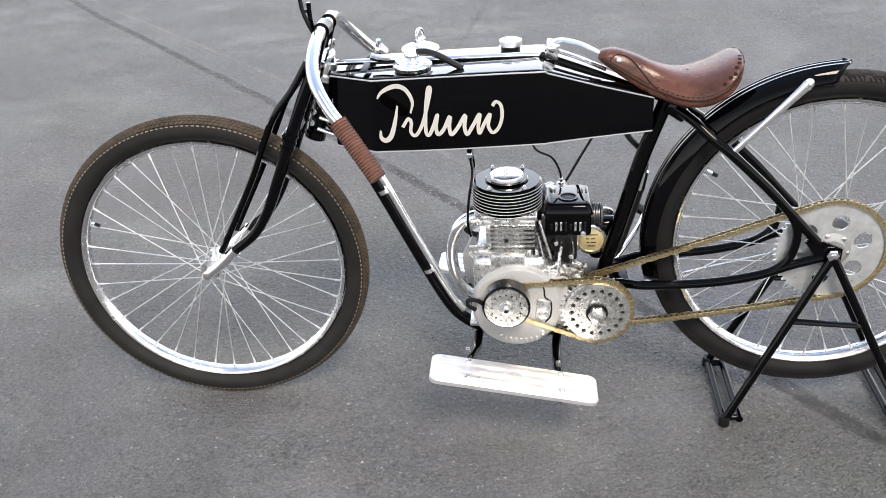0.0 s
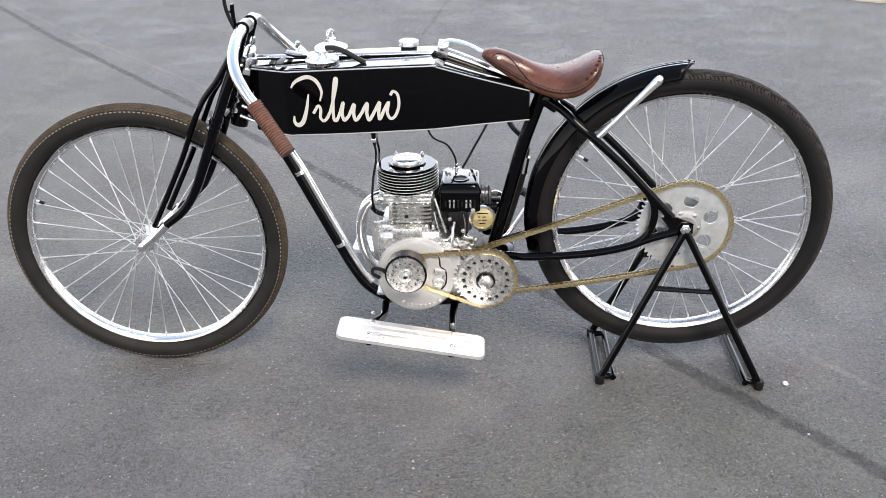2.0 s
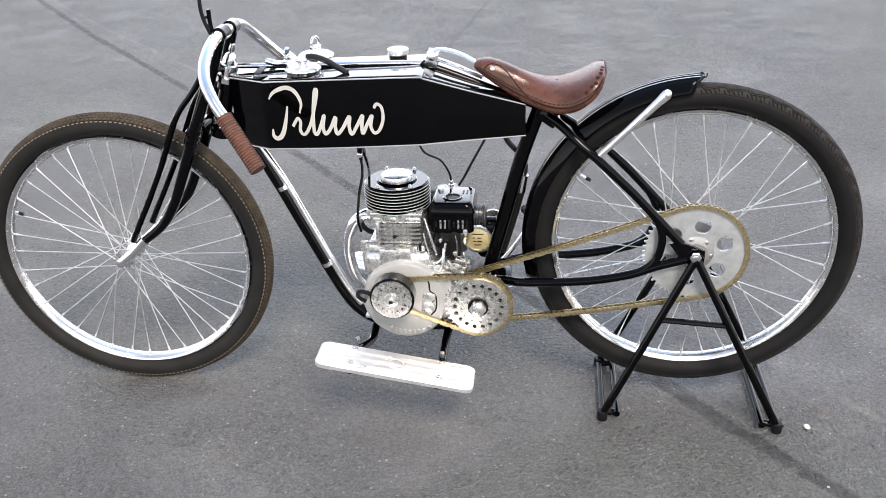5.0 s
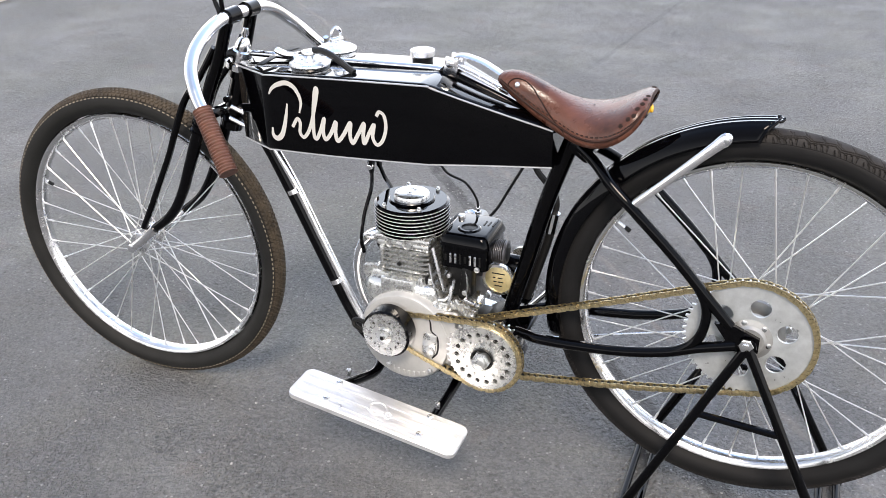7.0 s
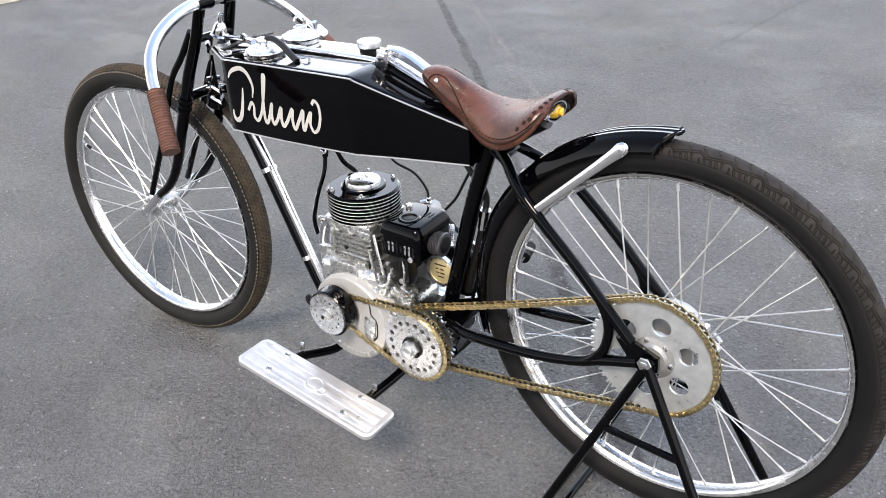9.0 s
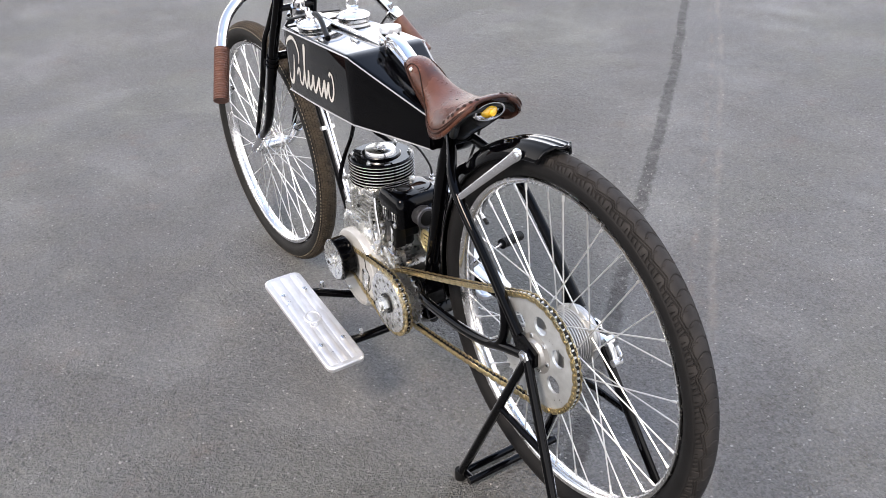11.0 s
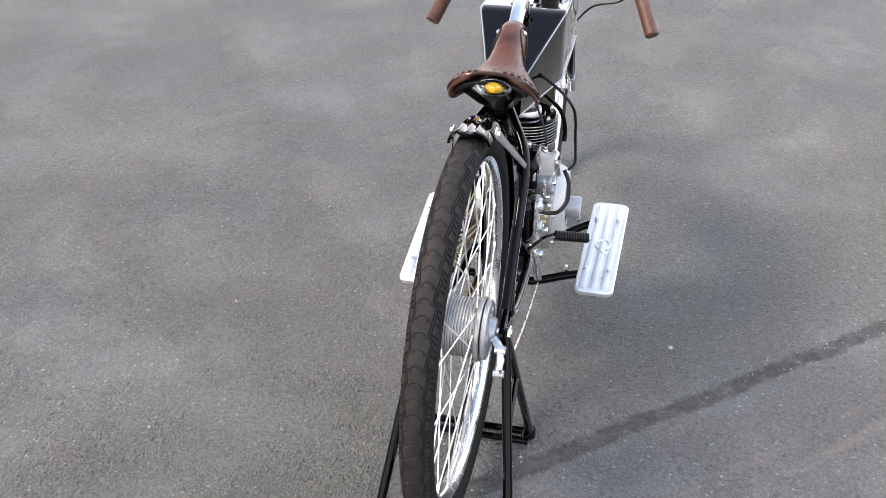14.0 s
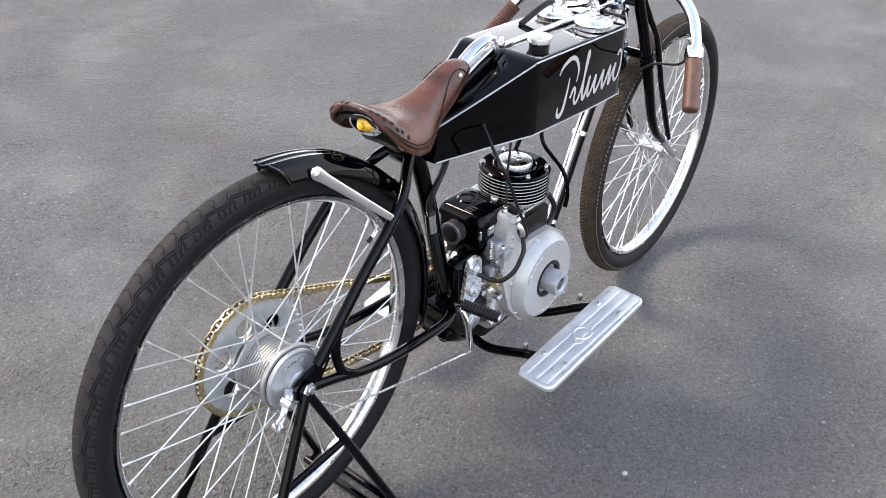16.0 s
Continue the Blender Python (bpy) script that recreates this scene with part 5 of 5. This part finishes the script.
drum = part("clutch_drum", lathe([(0, CY), (0.05, CY), (0.0525, CY - 0.003), (0.0525, CY - 0.036), (0.0505, CY - 0.0385), (0.048, CY - 0.037), (0, CY - 0.036)], 56, centre=(CX, 0, CZ)), BLACK, engine, "black clutch drum")
part("drum_face", plate(circle(0.0475, 56), [circle(0.0026, 9, 0.033 * math.cos(a), 0.033 * math.sin(a)) for a in (2 * math.pi * k / 16 for k in range(16))], CY - 0.041, CY - 0.0365), CAST, engine, "drilled alloy clutch face", Matrix.Translation((CX, 0, CZ)))
part("drum_hub", merge(solid(0.017, CY - 0.041, CY - 0.045, (CX, 0, CZ), 0.002, 28), solid(0.0085, CY - 0.045, CY - 0.053, (CX, 0, CZ), 0.002, 6)), CAST, engine, "")
part("drum_screw", solid(0.0045, CY - 0.053, CY - 0.0545, (CX, 0, CZ), 0.001, 12), SATIN, engine, "")
part("clutch_sprocket", plate(toothed(16, PITCH), [circle(0.012, 12)], -0.002, 0.002), STEEL, engine, "", Matrix.Translation((CX, GY + 0.002, CZ)))
part("clutch_lever", tube([(-0.725, -0.105, 0.30), (-0.745, -0.112, 0.328), (-0.768, -0.112, 0.333), (-0.772, -0.11, 0.318), (-0.755, -0.108, 0.305)], 0.005, 8), SATIN, engine, "black wire clip")
# flywheel cover on the far side
OUT = Matrix.Translation((0, 0.014, 0))
part("flywheel_cover", lathe([(0, 0.075), (0.102, 0.075), (0.104, 0.082), (0.1, 0.092), (0.095, 0.1), (0.09, 0.106), (0.045, 0.108), (0.042, 0.1), (0, 0.1)], 64, centre=(EX, 0, 0.328)), CASE, engine, "round cast flywheel cover", OUT)
bar_mesh = mesh_of("cover_mark", block((0.009, 0.002, 0.004), Matrix(), 0.0006, 1))
for d in (20, 30, 40, 50, 60, 240, 252, 264, 276, 290, 110, 170):
    part("cover_mark", bar_mesh, STEEL, engine, "", pose(EX + 0.082 * math.cos(radians(d)), 0.1215, 0.328 + 0.082 * math.sin(radians(d)), 0, 90 - d, 0))
part("starter_cup", merge(lathe([(0.034, 0.1), (0.036, 0.108), (0.042, 0.108), (0.042, 0.1)], 36, centre=(EX, 0, 0.328), closed=True)), SATIN, engine, "black ring", OUT)
part("starter_nut", merge(solid(0.027, 0.098, 0.112, (EX, 0, 0.328), 0.003, 32), lathe([(0.015, 0.138), (0.015, 0.11), (0.027, 0.11), (0.028, 0.136), (0.026, 0.142), (0.018, 0.142)], 32, centre=(EX, 0, 0.328), closed=True)), PLATE, engine, "large turned starter cup", OUT)
part("fan_housing", plate([(-0.585, 0.478), (-0.575, 0.524), (-0.566, 0.529), (-0.556, 0.527), (-0.55, 0.52), (-0.541, 0.45), (-0.547, 0.37), (-0.575, 0.29), (-0.62, 0.235), (-0.685, 0.215), (-0.75, 0.235), (-0.79, 0.29), (-0.795, 0.345), (-0.77, 0.40), (-0.72, 0.435), (-0.66, 0.438), (-0.612, 0.44)], [], 0.06, 0.094), CASE, engine, "flat cast fan housing plate")
for x, z in ((-0.564, 0.515), (-0.566, 0.456), (-0.57, 0.36), (-0.6, 0.27), (-0.66, 0.425), (-0.775, 0.36)):
    part("bolt", mesh_of("housing_bolt", solid(0.0055, 0.092, 0.101, (0, 0, 0), 0.002, 6)), STEEL, engine, "", Matrix.Translation((x, 0, z)))
part("throttle_lever", tube([(-0.585, 0.088, 0.50), (-0.592, 0.098, 0.485), (-0.6, 0.102, 0.455)], 0.006, 8), STEEL, engine, "steel throttle lever")
part("lever_boss", tube([(-0.575, 0.086, 0.5), (-0.585, 0.095, 0.515), (-0.6, 0.09, 0.512)], 0.008, 10), STEEL, engine, "")
part("float_bowl", merge(solid(0.02, 0.37, 0.41, (-0.545, 0.045, 0), 0.006, 20, "z"), solid(0.008, 0.355, 0.372, (-0.545, 0.045, 0), 0.003, 12, "z"), solid(0.012, 0.05, 0.08, (-0.53, 0, 0.4), 0.004, 16)), PLATE, engine, "dull alloy float bowl")
part("carburettor_flange", merge(block((0.046, 0.03, 0.052), pose(-0.548, 0.07, 0.452, 0, 8, 0), 0.006), block((0.03, 0.014, 0.03), pose(-0.53, 0.088, 0.465), 0.005), solid(0.013, 0.085, 0.1, (-0.552, 0, 0.44), 0.003, 18)), PLATE, engine, "dull cast carburettor flange")
for x, y, z, r in ((-0.53, 0.098, 0.47, 0.006), (-0.566, 0.09, 0.475, 0.005), (-0.525, 0.086, 0.435, 0.006), (-0.54, 0.09, 0.405, 0.007), (-0.515, 0.075, 0.395, 0.006), (-0.505, 0.07, 0.36, 0.007), (-0.545, 0.085, 0.335, 0.008)):
    part("flange_bolt", mesh_of("flange_bolt", solid(r, -0.01, 0.007, (0, 0, 0), 0.002, 8)), STEEL, engine, "", Matrix.Translation((x, y, z)))
part("idle_spring", tube([(-0.515 + 0.003 * math.cos(k * 1.3), 0.08 + 0.003 * math.sin(k * 1.3), 0.445 + 0.0008 * k) for k in range(50)], 0.001, 5, 2), STEEL, engine, "thin coil spring")
part("brass_union", merge(solid(0.008, 0.06, 0.09, (-0.535, 0, 0.378), 0.002, 6), solid(0.006, 0.055, 0.085, (-0.555, 0, 0.352), 0.002, 6)), BRASS, engine, "small brass unions")
# added dark blocks that stand in for the shaded gap beside the barrel
part("barrel_gap_fill", merge(block((0.12, 0.022, 0.07), pose(-0.668, 0.068, 0.45), 0.008), block((0.05, 0.03, 0.05), pose(-0.6, 0.055, 0.49), 0.008)), SATIN, engine, "added dark blocks for the shaded gap beside the barrel")
part("ignition_coil", block((0.04, 0.035, 0.04), pose(-0.6, 0.07, 0.497, 0, 10, 0), 0.008), SATIN, engine, "black ignition coil")
part("sump_block", block((0.11, 0.1, 0.05), pose(-0.6, 0.0, 0.225), 0.012), SATIN, engine, "dark lower casing")
# air cleaner and carburettor
box = slab(rounded(0.05, 0.058, 0.014), 0.468, 0.512)
lid_v, lid_f = [], []
m = len(rounded(0.05, 0.058, 0.014))
levels = [(0.05, 0.058, 0.512), (0.053, 0.061, 0.514), (0.053, 0.061, 0.519), (0.0475, 0.0555, 0.535), (0.044, 0.052, 0.539), (0.04, 0.048, 0.54)]
for hx, hy, z in levels:
    lid_v += [(x, y, z) for x, y in rounded(hx, hy, 0.014)]
for i in range(len(levels) - 1):
    lid_f += [(i * m + k, i * m + (k + 1) % m, (i + 1) * m + (k + 1) % m, (i + 1) * m + k) for k in range(m)]
lid_f += [tuple(range((len(levels) - 1) * m, len(levels) * m))]
AT = Matrix.Translation((-0.552, 0.005, -0.006))
part("air_cleaner", joined(box, (lid_v, lid_f)), BLACK, engine, "gloss black air cleaner box", AT, smooth=40)
part("air_cleaner_ring", lathe([(0.0155, 0.5385), (0.0168, 0.543), (0.0205, 0.543), (0.0245, 0.5395)], 30, "z", (0, -0.018, 0)), BLACK, engine, "", AT)
# flat black disc inside the ring, for the shade of a deeper well
part("air_cleaner_disc", solid(0.0165, 0.5395, 0.5408, (0, -0.018, 0), 0.0003, 24, "z"), SATIN, engine, "black disc for the shade in the well", AT)
for k in range(8):
    x = -0.036 + 0.0103 * k
    part("vent_slot", mesh_of("vent_slot", block((0.0045, 0.002, 0.022 if k % 4 else 0.014), Matrix(), 0.001, 1)), STEEL if k in (1, 2, 5, 6) else SATIN, engine, "", Matrix.Translation((-0.552 + x, -0.0535, 0.483)))
for k in range(3):
    part("vent_slot", mesh_of("vent_slot", block((0.004, 0.02, 0.002), Matrix(), 0.001, 1)), SATIN, engine, "", Matrix.Translation((-0.53 + 0.009 * k, 0.02, 0.5342)))
part("box_screw", solid(0.006, 0.0, -0.006, (-0.52, -0.055, 0.468), 0.002, 12), STEEL, engine, "")
part("box_screw", solid(0.0075, 0.53, 0.541, (-0.585, 0.03, 0), 0.002, 12, "z"), STEEL, engine, "")
cone = []
for k in range(7):
    x = 0.0062 * k
    cone += [(0.0225, x), (0.03, x + 0.0008), (0.03, x + 0.0027), (0.0225, x + 0.0035)]
part("cone_filter", lathe([(0, 0)] + cone + [(0.031, 0.044), (0.032, 0.05), (0.029, 0.053), (0, 0.053)], 32, "x"), FINNED, engine, "ribbed dark alloy filter cone", Matrix.Translation((-0.508, 0.0, 0.487)) @ Matrix.Rotation(radians(3), 4, 'Z') @ Matrix.Diagonal((0.6, 0.8, 0.8, 1)))
# the cone is closed: a black disc stands for the shade inside its mouth
part("filter_mouth_disc", solid(0.020, 0.0532, 0.0545, (0, 0, 0), 0.0004, 28, 'x'), SATIN, engine, "black disc for the shaded mouth of the filter", Matrix.Translation((-0.508, 0.0, 0.487)) @ Matrix.Rotation(radians(3), 4, 'Z') @ Matrix.Diagonal((0.6, 0.9, 0.9, 1)))
for x, y, z, sx, sy, sz in ((-0.506, 0.05, 0.492, 0.006, 0.02, 0.022), (-0.53, 0.065, 0.498, 0.02, 0.006, 0.018), (-0.575, 0.065, 0.485, 0.014, 0.006, 0.024)):
    part("box_clip", block((sx, sy, sz), pose(x, y, z), 0.002, 1), STEEL, engine, "bright spring clip")
part("carburettor", merge(block((0.05, 0.05, 0.055), pose(-0.575, 0.0, 0.435), 0.01), solid(0.02, -0.035, 0.02, (-0.57, 0, 0.425), 0.004, 20), solid(0.016, 0.385, 0.42, (-0.572, 0, 0), 0.006, 20, "z"), block((0.014, 0.02, 0.07), pose(-0.55, -0.045, 0.43, 0, 8, 0), 0.003)), SATIN, engine, "black carburettor")
part("throttle_link", joined(tube([(-0.615, -0.055, 0.5), (-0.603, -0.06, 0.46), (-0.588, -0.062, 0.41)], 0.0035, 8), tube([(-0.61, -0.07, 0.395), (-0.585, -0.072, 0.395), (-0.572, -0.068, 0.41), (-0.566, -0.062, 0.44)], 0.0035, 8)), STEEL, engine, "thin steel linkage rod")
part("governor_arm", joined(tube([(-0.545, -0.05, 0.46), (-0.54, -0.055, 0.42), (-0.548, -0.055, 0.36)], 0.005, 8, flat=0.4), tube([(-0.62, -0.05, 0.385), (-0.6, -0.06, 0.37), (-0.57, -0.06, 0.375)], 0.006, 8)), STEEL, engine, "steel governor arm")
part("canister", merge(solid(0.034, 0.014, 0.06, (-0.498, 0, 0.416), 0.004, 36), block((0.075, 0.046, 0.105), pose(-0.468, 0.045, 0.408), 0.02, 3)), BLACK, engine, "black strapped canister")
part("canister_rim", lathe([(0.029, 0.016), (0.029, 0.009), (0.0345, 0.009), (0.0345, 0.018)], 36, centre=(-0.498, 0, 0.416)), STEEL, engine, "")
part("maker_plate", solid(0.029, 0.014, 0.0105, (-0.498, 0, 0.416), 0.001, 32), BRASS, engine, "round brass plate")
part("plate_marks", merge(*[block((w, 0.0012, 0.0024), pose(-0.498 + dx, 0.0098, 0.416 + dz), 0.0004, 1) for w, dx, dz in ((0.028, 0, 0.014), (0.006, -0.009, 0.004), (0.01, 0.004, 0.004), (0.007, -0.007, -0.005), (0.012, 0.005, -0.005), (0.016, 0, -0.014))]), SATIN, engine, "dark printed bars")
part("can_strap", merge(plate([(-0.465 + 0.024 * math.cos(a), 0.444 + 0.024 * math.sin(a)) for a in np.linspace(-0.2, 3.1, 12)] + [(-0.462 + 0.03 * math.cos(a), 0.386 + 0.028 * math.sin(a)) for a in np.linspace(3.3, 6.1, 12)], [], 0.069, 0.077), lathe([(0.008, 0.077), (0.01, 0.083), (0.0155, 0.083), (0.0175, 0.077)], 24, centre=(-0.465, 0, 0.445)), solid(0.014, 0.076, 0.086, (-0.464, 0, 0.39), 0.005, 24), solid(0.006, 0.085, 0.09, (-0.464, 0, 0.39), 0.002, 12)), CAST, engine, "rounded alloy side plate")
part("gearbox", merge(solid(0.045, -0.05, 0.06, (GX, 0, GZ), 0.008, 36), block((0.09, 0.09, 0.07), pose(-0.53, 0, 0.3), 0.012)), SATIN, engine, "dark gearbox casing")
part("shaft_cap", solid(0.022, 0.05, 0.075, (GX + 0.01, 0, GZ + 0.005), 0.004, 24), CAST, engine, "alloy shaft cap")
part("drain_plug", solid(0.012, 0.05, 0.085, (GX - 0.05, 0, GZ - 0.03), 0.004, 12), CAST, engine, "")
part("exhaust_pipe", tube([(-0.735, 0.0, 0.487), (-0.765, 0.0, 0.482), (-0.795, 0.0, 0.458), (-0.812, 0.002, 0.41), (-0.812, 0.005, 0.355), (-0.797, 0.01, 0.3), (-0.765, 0.02, 0.268), (-0.72, 0.03, 0.255)], 0.0135, 16), CHROME, engine, "short bent chrome exhaust pipe")
part("exhaust_flange", block((0.03, 0.05, 0.034), pose(-0.742, 0, 0.487), 0.004), CAST, engine, "")
part("engine_plate", block((0.06, 0.09, 0.01), pose(-0.745, 0, 0.225), 0.003), CAST, engine, "")
for s, bend in ((-1, 0), (1, 0.03)):
    part("engine_stay", sweep(smooth_path([(-0.76, s * 0.012, 0.68), (-0.762, s * 0.016, 0.64), (-0.757, s * 0.03, 0.6), (-0.765, s * (0.05 + bend), 0.55), (-0.768, s * (0.065 + bend), 0.5), (-0.762, s * (0.066 + bend), 0.468)], 5), [0.0125] * 5 + [0.009] * 2 + [0.0055] * 19, 8, 0.6), BLACK, engine, "black strap stay")
    part("stay_bolt", solid(0.0065, s * 0.0, s * 0.012, (-0.762, s * 0.016, 0.64), 0.003, 10), CHROME, engine, "")
# hoses and cables
for name, pts, r, lab in (
    ("fuel_hose", [(-0.44, 0.02, 0.695), (-0.425, 0.02, 0.66), (-0.395, 0.022, 0.625), (-0.386, 0.02, 0.6), (-0.39, 0.02, 0.575)], 0.0065, "black fuel hose"),
    ("choke_cable", [(-0.485, 0.064, 0.743), (-0.458, 0.108, 0.722), (-0.454, 0.135, 0.692), (-0.473, 0.142, 0.652), (-0.496, 0.142, 0.608), (-0.522, 0.143, 0.56), (-0.545, 0.142, 0.517), (-0.565, 0.128, 0.49)], 0.0032, "black cable looping out of the tank"),
    ("throttle_wire", [(-0.645, 0.02, 0.692), (-0.623, 0.034, 0.630), (-0.587, 0.056, 0.600), (-0.569, 0.071, 0.562), (-0.565, 0.072, 0.538)], 0.0026, "thin black cable"),
    ("plug_lead", [(-0.715, 0.05, 0.505), (-0.755, 0.05, 0.488), (-0.788, 0.052, 0.445), (-0.775, 0.055, 0.415), (-0.735, 0.06, 0.402)], 0.0065, "thick black hose"),
    ("spark_lead", [(-0.57, 0.118, 0.485), (-0.558, 0.13, 0.465), (-0.545, 0.133, 0.45), (-0.524, 0.133, 0.43), (-0.505, 0.118, 0.411), (-0.498, 0.095, 0.407), (-0.471, 0.068, 0.426)], 0.005, "black spark lead"),
):
    part(name, tube(pts, r, 8), HOSE, engine, lab)
part("cable_nut", merge(solid(0.007, 0.522, 0.534, (-0.565, 0.072, 0), 0.002, 14, "z"), solid(0.0045, 0.532, 0.543, (-0.565, 0.072, 0), 0.0015, 10, "z")), CHROME, engine, "bright cable nut")
part("lower_hose", tube([(-0.395, 0.02, 0.54), (-0.408, 0.021, 0.49), (-0.425, 0.022, 0.43), (-0.44, 0.025, 0.38)], 0.0095, 10), HOSE, engine, "thick black hose")
part("hose_fitting", tube([(-0.389, 0.02, 0.58), (-0.396, 0.02, 0.538)], 0.0115, 12), CHROME, engine, "bright hose fitting")

# ---- footboards ----
def footboard(corners, label):
    """A ribbed alloy board between outer and inner edges at front and rear."""
    fo, fi, ro, ri = (Vector(c) for c in corners)
    x, y = (ro - fo), (fi - fo)
    L, W = x.length, y.length
    ex, ey = x.normalized(), y.normalized()
    ez = ex.cross(ey).normalized()
    ez = ez if ez.z > 0 else -ez
    m = Matrix((ex, ey, ez)).transposed().to_4x4()
    m.translation = (fo + fi + ro + ri) / 4
    outline = rounded(L / 2, W / 2, 0.018, 5)
    verts, faces = [], []
    k = len(outline)
    for f, z in ((1, -0.012), (1, -0.003), (0.985, 0.0)):
        verts += [(px * f if f == 1 else math.copysign(abs(px) - 0.003, px), py if f == 1 else math.copysign(abs(py) - 0.003, py), z) for px, py in outline]
    faces = [tuple(range(k))[::-1], tuple(range(2 * k, 3 * k))] + [(i * k + j, i * k + (j + 1) % k, (i + 1) * k + (j + 1) % k, (i + 1) * k + j) for i in range(2) for j in range(k)]
    board = part("footboard", (verts, faces), BOARD, bike, label, m)
    for u in (-0.55, 0.0, 0.55):
        part("rib", mesh_of("rib", block((L - 0.024, 0.018, 0.005), Matrix.Translation((0, u * W / 2, -0.0008)), 0.0022)), BOARD, board, "", m)
    part("emblem", merge(lathe([(0.016, 0.0), (0.0175, 0.0025), (0.0205, 0.0025), (0.022, 0.0)], 32, "z", (0, 0, 0.001)), lathe([(0.006, 0.0), (0.0072, 0.0022), (0.0095, 0.0022), (0.0105, 0.0)], 24, "z", (0.026, -0.008, 0.001))), BOARD, board, "two raised cast rings", m)
    for u in (-0.28, 0.28):
        for v in (-0.3, 0.3):
            part("bolt", mesh_of("bolt", solid(0.007, 0.0, 0.006, (0, 0, 0), 0.0025, 16, "z")), STEEL, board, "", m @ Matrix.Translation((u * L, v * W, 0.001)))
    side = 1 if m.translation.y > 0 else -1
    for u, bx in ((-0.28, -0.755), (0.28, -0.57)):
        q = m @ Vector((u * L, -0.3 * W, -0.018))
        p = m @ Vector((u * L, 0.3 * W, -0.018))
        inner, outer = (q, p) if abs(q.y) < abs(p.y) else (p, q)
        part("bracket_arm", tube([(bx, side * 0.01, 0.178), (bx - 0.004, side * 0.06, 0.166), tuple(inner + Vector((0, -side * 0.02, 0))), tuple(outer)], 0.011, 12), BLACK, board, "black tubular bracket arm")
        part("arm_bolt", mesh_of("arm_bolt", solid(0.0055, 0, 0.016, (0, 0, 0), 0.002, 8, "z")), STEEL, board, "", Matrix.Translation(inner + Vector((0, -side * 0.05, 0.006))))


footboard(((-0.847, -0.275, 0.237), (-0.847, -0.178, 0.236), (-0.489, -0.266, 0.175), (-0.493, -0.173, 0.180)), "ribbed bare aluminium footboard with rounded corners")
footboard(((-0.866, 0.269, 0.249), (-0.872, 0.175, 0.247), (-0.502, 0.262, 0.199), (-0.511, 0.174, 0.199)), "ribbed bare aluminium footboard with rounded corners")
# brake pedal
pedal = part("brake_pedal", joined(tube([(-0.445, 0.058, 0.335), (-0.42, 0.075, 0.36), (-0.385, 0.1, 0.405), (-0.368, 0.128, 0.429)], 0.008, 10, flat=0.7), tube([(-0.45, 0.055, 0.345), (-0.452, 0.075, 0.31), (-0.455, 0.085, 0.25)], 0.009, 10, flat=0.5)), CHROME, bike, "steel brake pedal with a ribbed rubber peg")
pa, pb = Vector((-0.366, 0.126, 0.429)), Vector((-0.392, 0.194, 0.4165))
part("pedal_rubber", sweep([pa.lerp(pb, k / 48) for k in range(49)], [0.0105 + (0.0012 if k % 4 < 2 else 0) for k in range(49)], 14), SATIN, pedal, "ribbed black rubber peg")
part("peg_end", sweep([pb, pb + (pb - pa) * 0.05], 0.008, 12), STEEL, pedal, "")
part("brake_rod", tube([(-0.455, 0.085, 0.24), (-0.23, 0.09, 0.30), (-0.03, 0.09, 0.352)], 0.0022, 8), STEEL, pedal, "long thin steel brake rod")
part("brake_arm", joined(tube([(0.02, 0.062, 0.428), (0.038, 0.076, 0.421), (0.052, 0.08, 0.405), (0.062, 0.08, 0.387)], [0.009, 0.0075, 0.006, 0.007], 10, flat=0.55), sweep([Vector((0.064, 0.07, 0.384)), Vector((0.064, 0.09, 0.384))], 0.0075, 10, up=(1, 0, 0)), sweep([Vector((0.04, 0.068, 0.42)), Vector((0.04, 0.088, 0.42))], 0.0085, 8, up=(1, 0, 0)), tube([(0.064, 0.084, 0.384), (0.07, 0.084, 0.4), (0.055, 0.086, 0.412)], 0.0035, 8)), STEEL, pedal, "steel brake arm with a clevis pin")

# ---- rear paddock stand ----
stand = thing("rear_stand", (0, 0, 0), "black tubular steel stand lifting the rear wheel", "stand")
TR = 0.0095
for s in (-1, 1):
    top = (0.0, s * 0.081, RZ - 0.004)
    fa, fb = (-0.192, s * 0.117, 0.014), (0.212, s * 0.137, 0.014)
    part("leg", tube([top, fa], TR, 12), BLACK, stand)
    part("leg", tube([top, fb], TR, 12), BLACK, stand)
    a, b = Vector(top).lerp(Vector(fa), 0.375), Vector(top).lerp(Vector(fb), 0.39)
    part("cross_brace", sweep([a, b], 0.007, 10), BLACK, stand)
    part("hook", lathe([(0.006, -0.0024), (0.0145, -0.0024), (0.0155, 0), (0.0145, 0.0024), (0.006, 0.0024)], 24), BLACK, stand, "", Matrix.Translation(top))
    for q in (fa, fb):
        part("foot", lathe([(0, 0.012), (0.011, 0.012), (0.0125, 0.008), (0.0125, -0.012), (0.0105, -0.014), (0, -0.014)], 16, "z"), SATIN, stand, "rubber foot", Matrix.Translation(q))
for x, y in ((-0.192, 0.117), (0.212, 0.137)):
    for k in (0, 1):
        dx = (0.034 if x < 0 else -0.034) * k
        part("base_bar", sweep([Vector((x + dx, -y, 0.014 + 0.003 * k)), Vector((x + dx, y, 0.014 + 0.003 * k))], 0.0085, 12, up=(1, 0, 0)), BLACK, stand)
    for s in (-1, 1):
        part("base_tie", sweep([Vector((x, s * (y - 0.01), 0.014)), Vector((x + (0.036 if x < 0 else -0.036), s * (y - 0.01), 0.017))], 0.0085, 12), BLACK, stand)
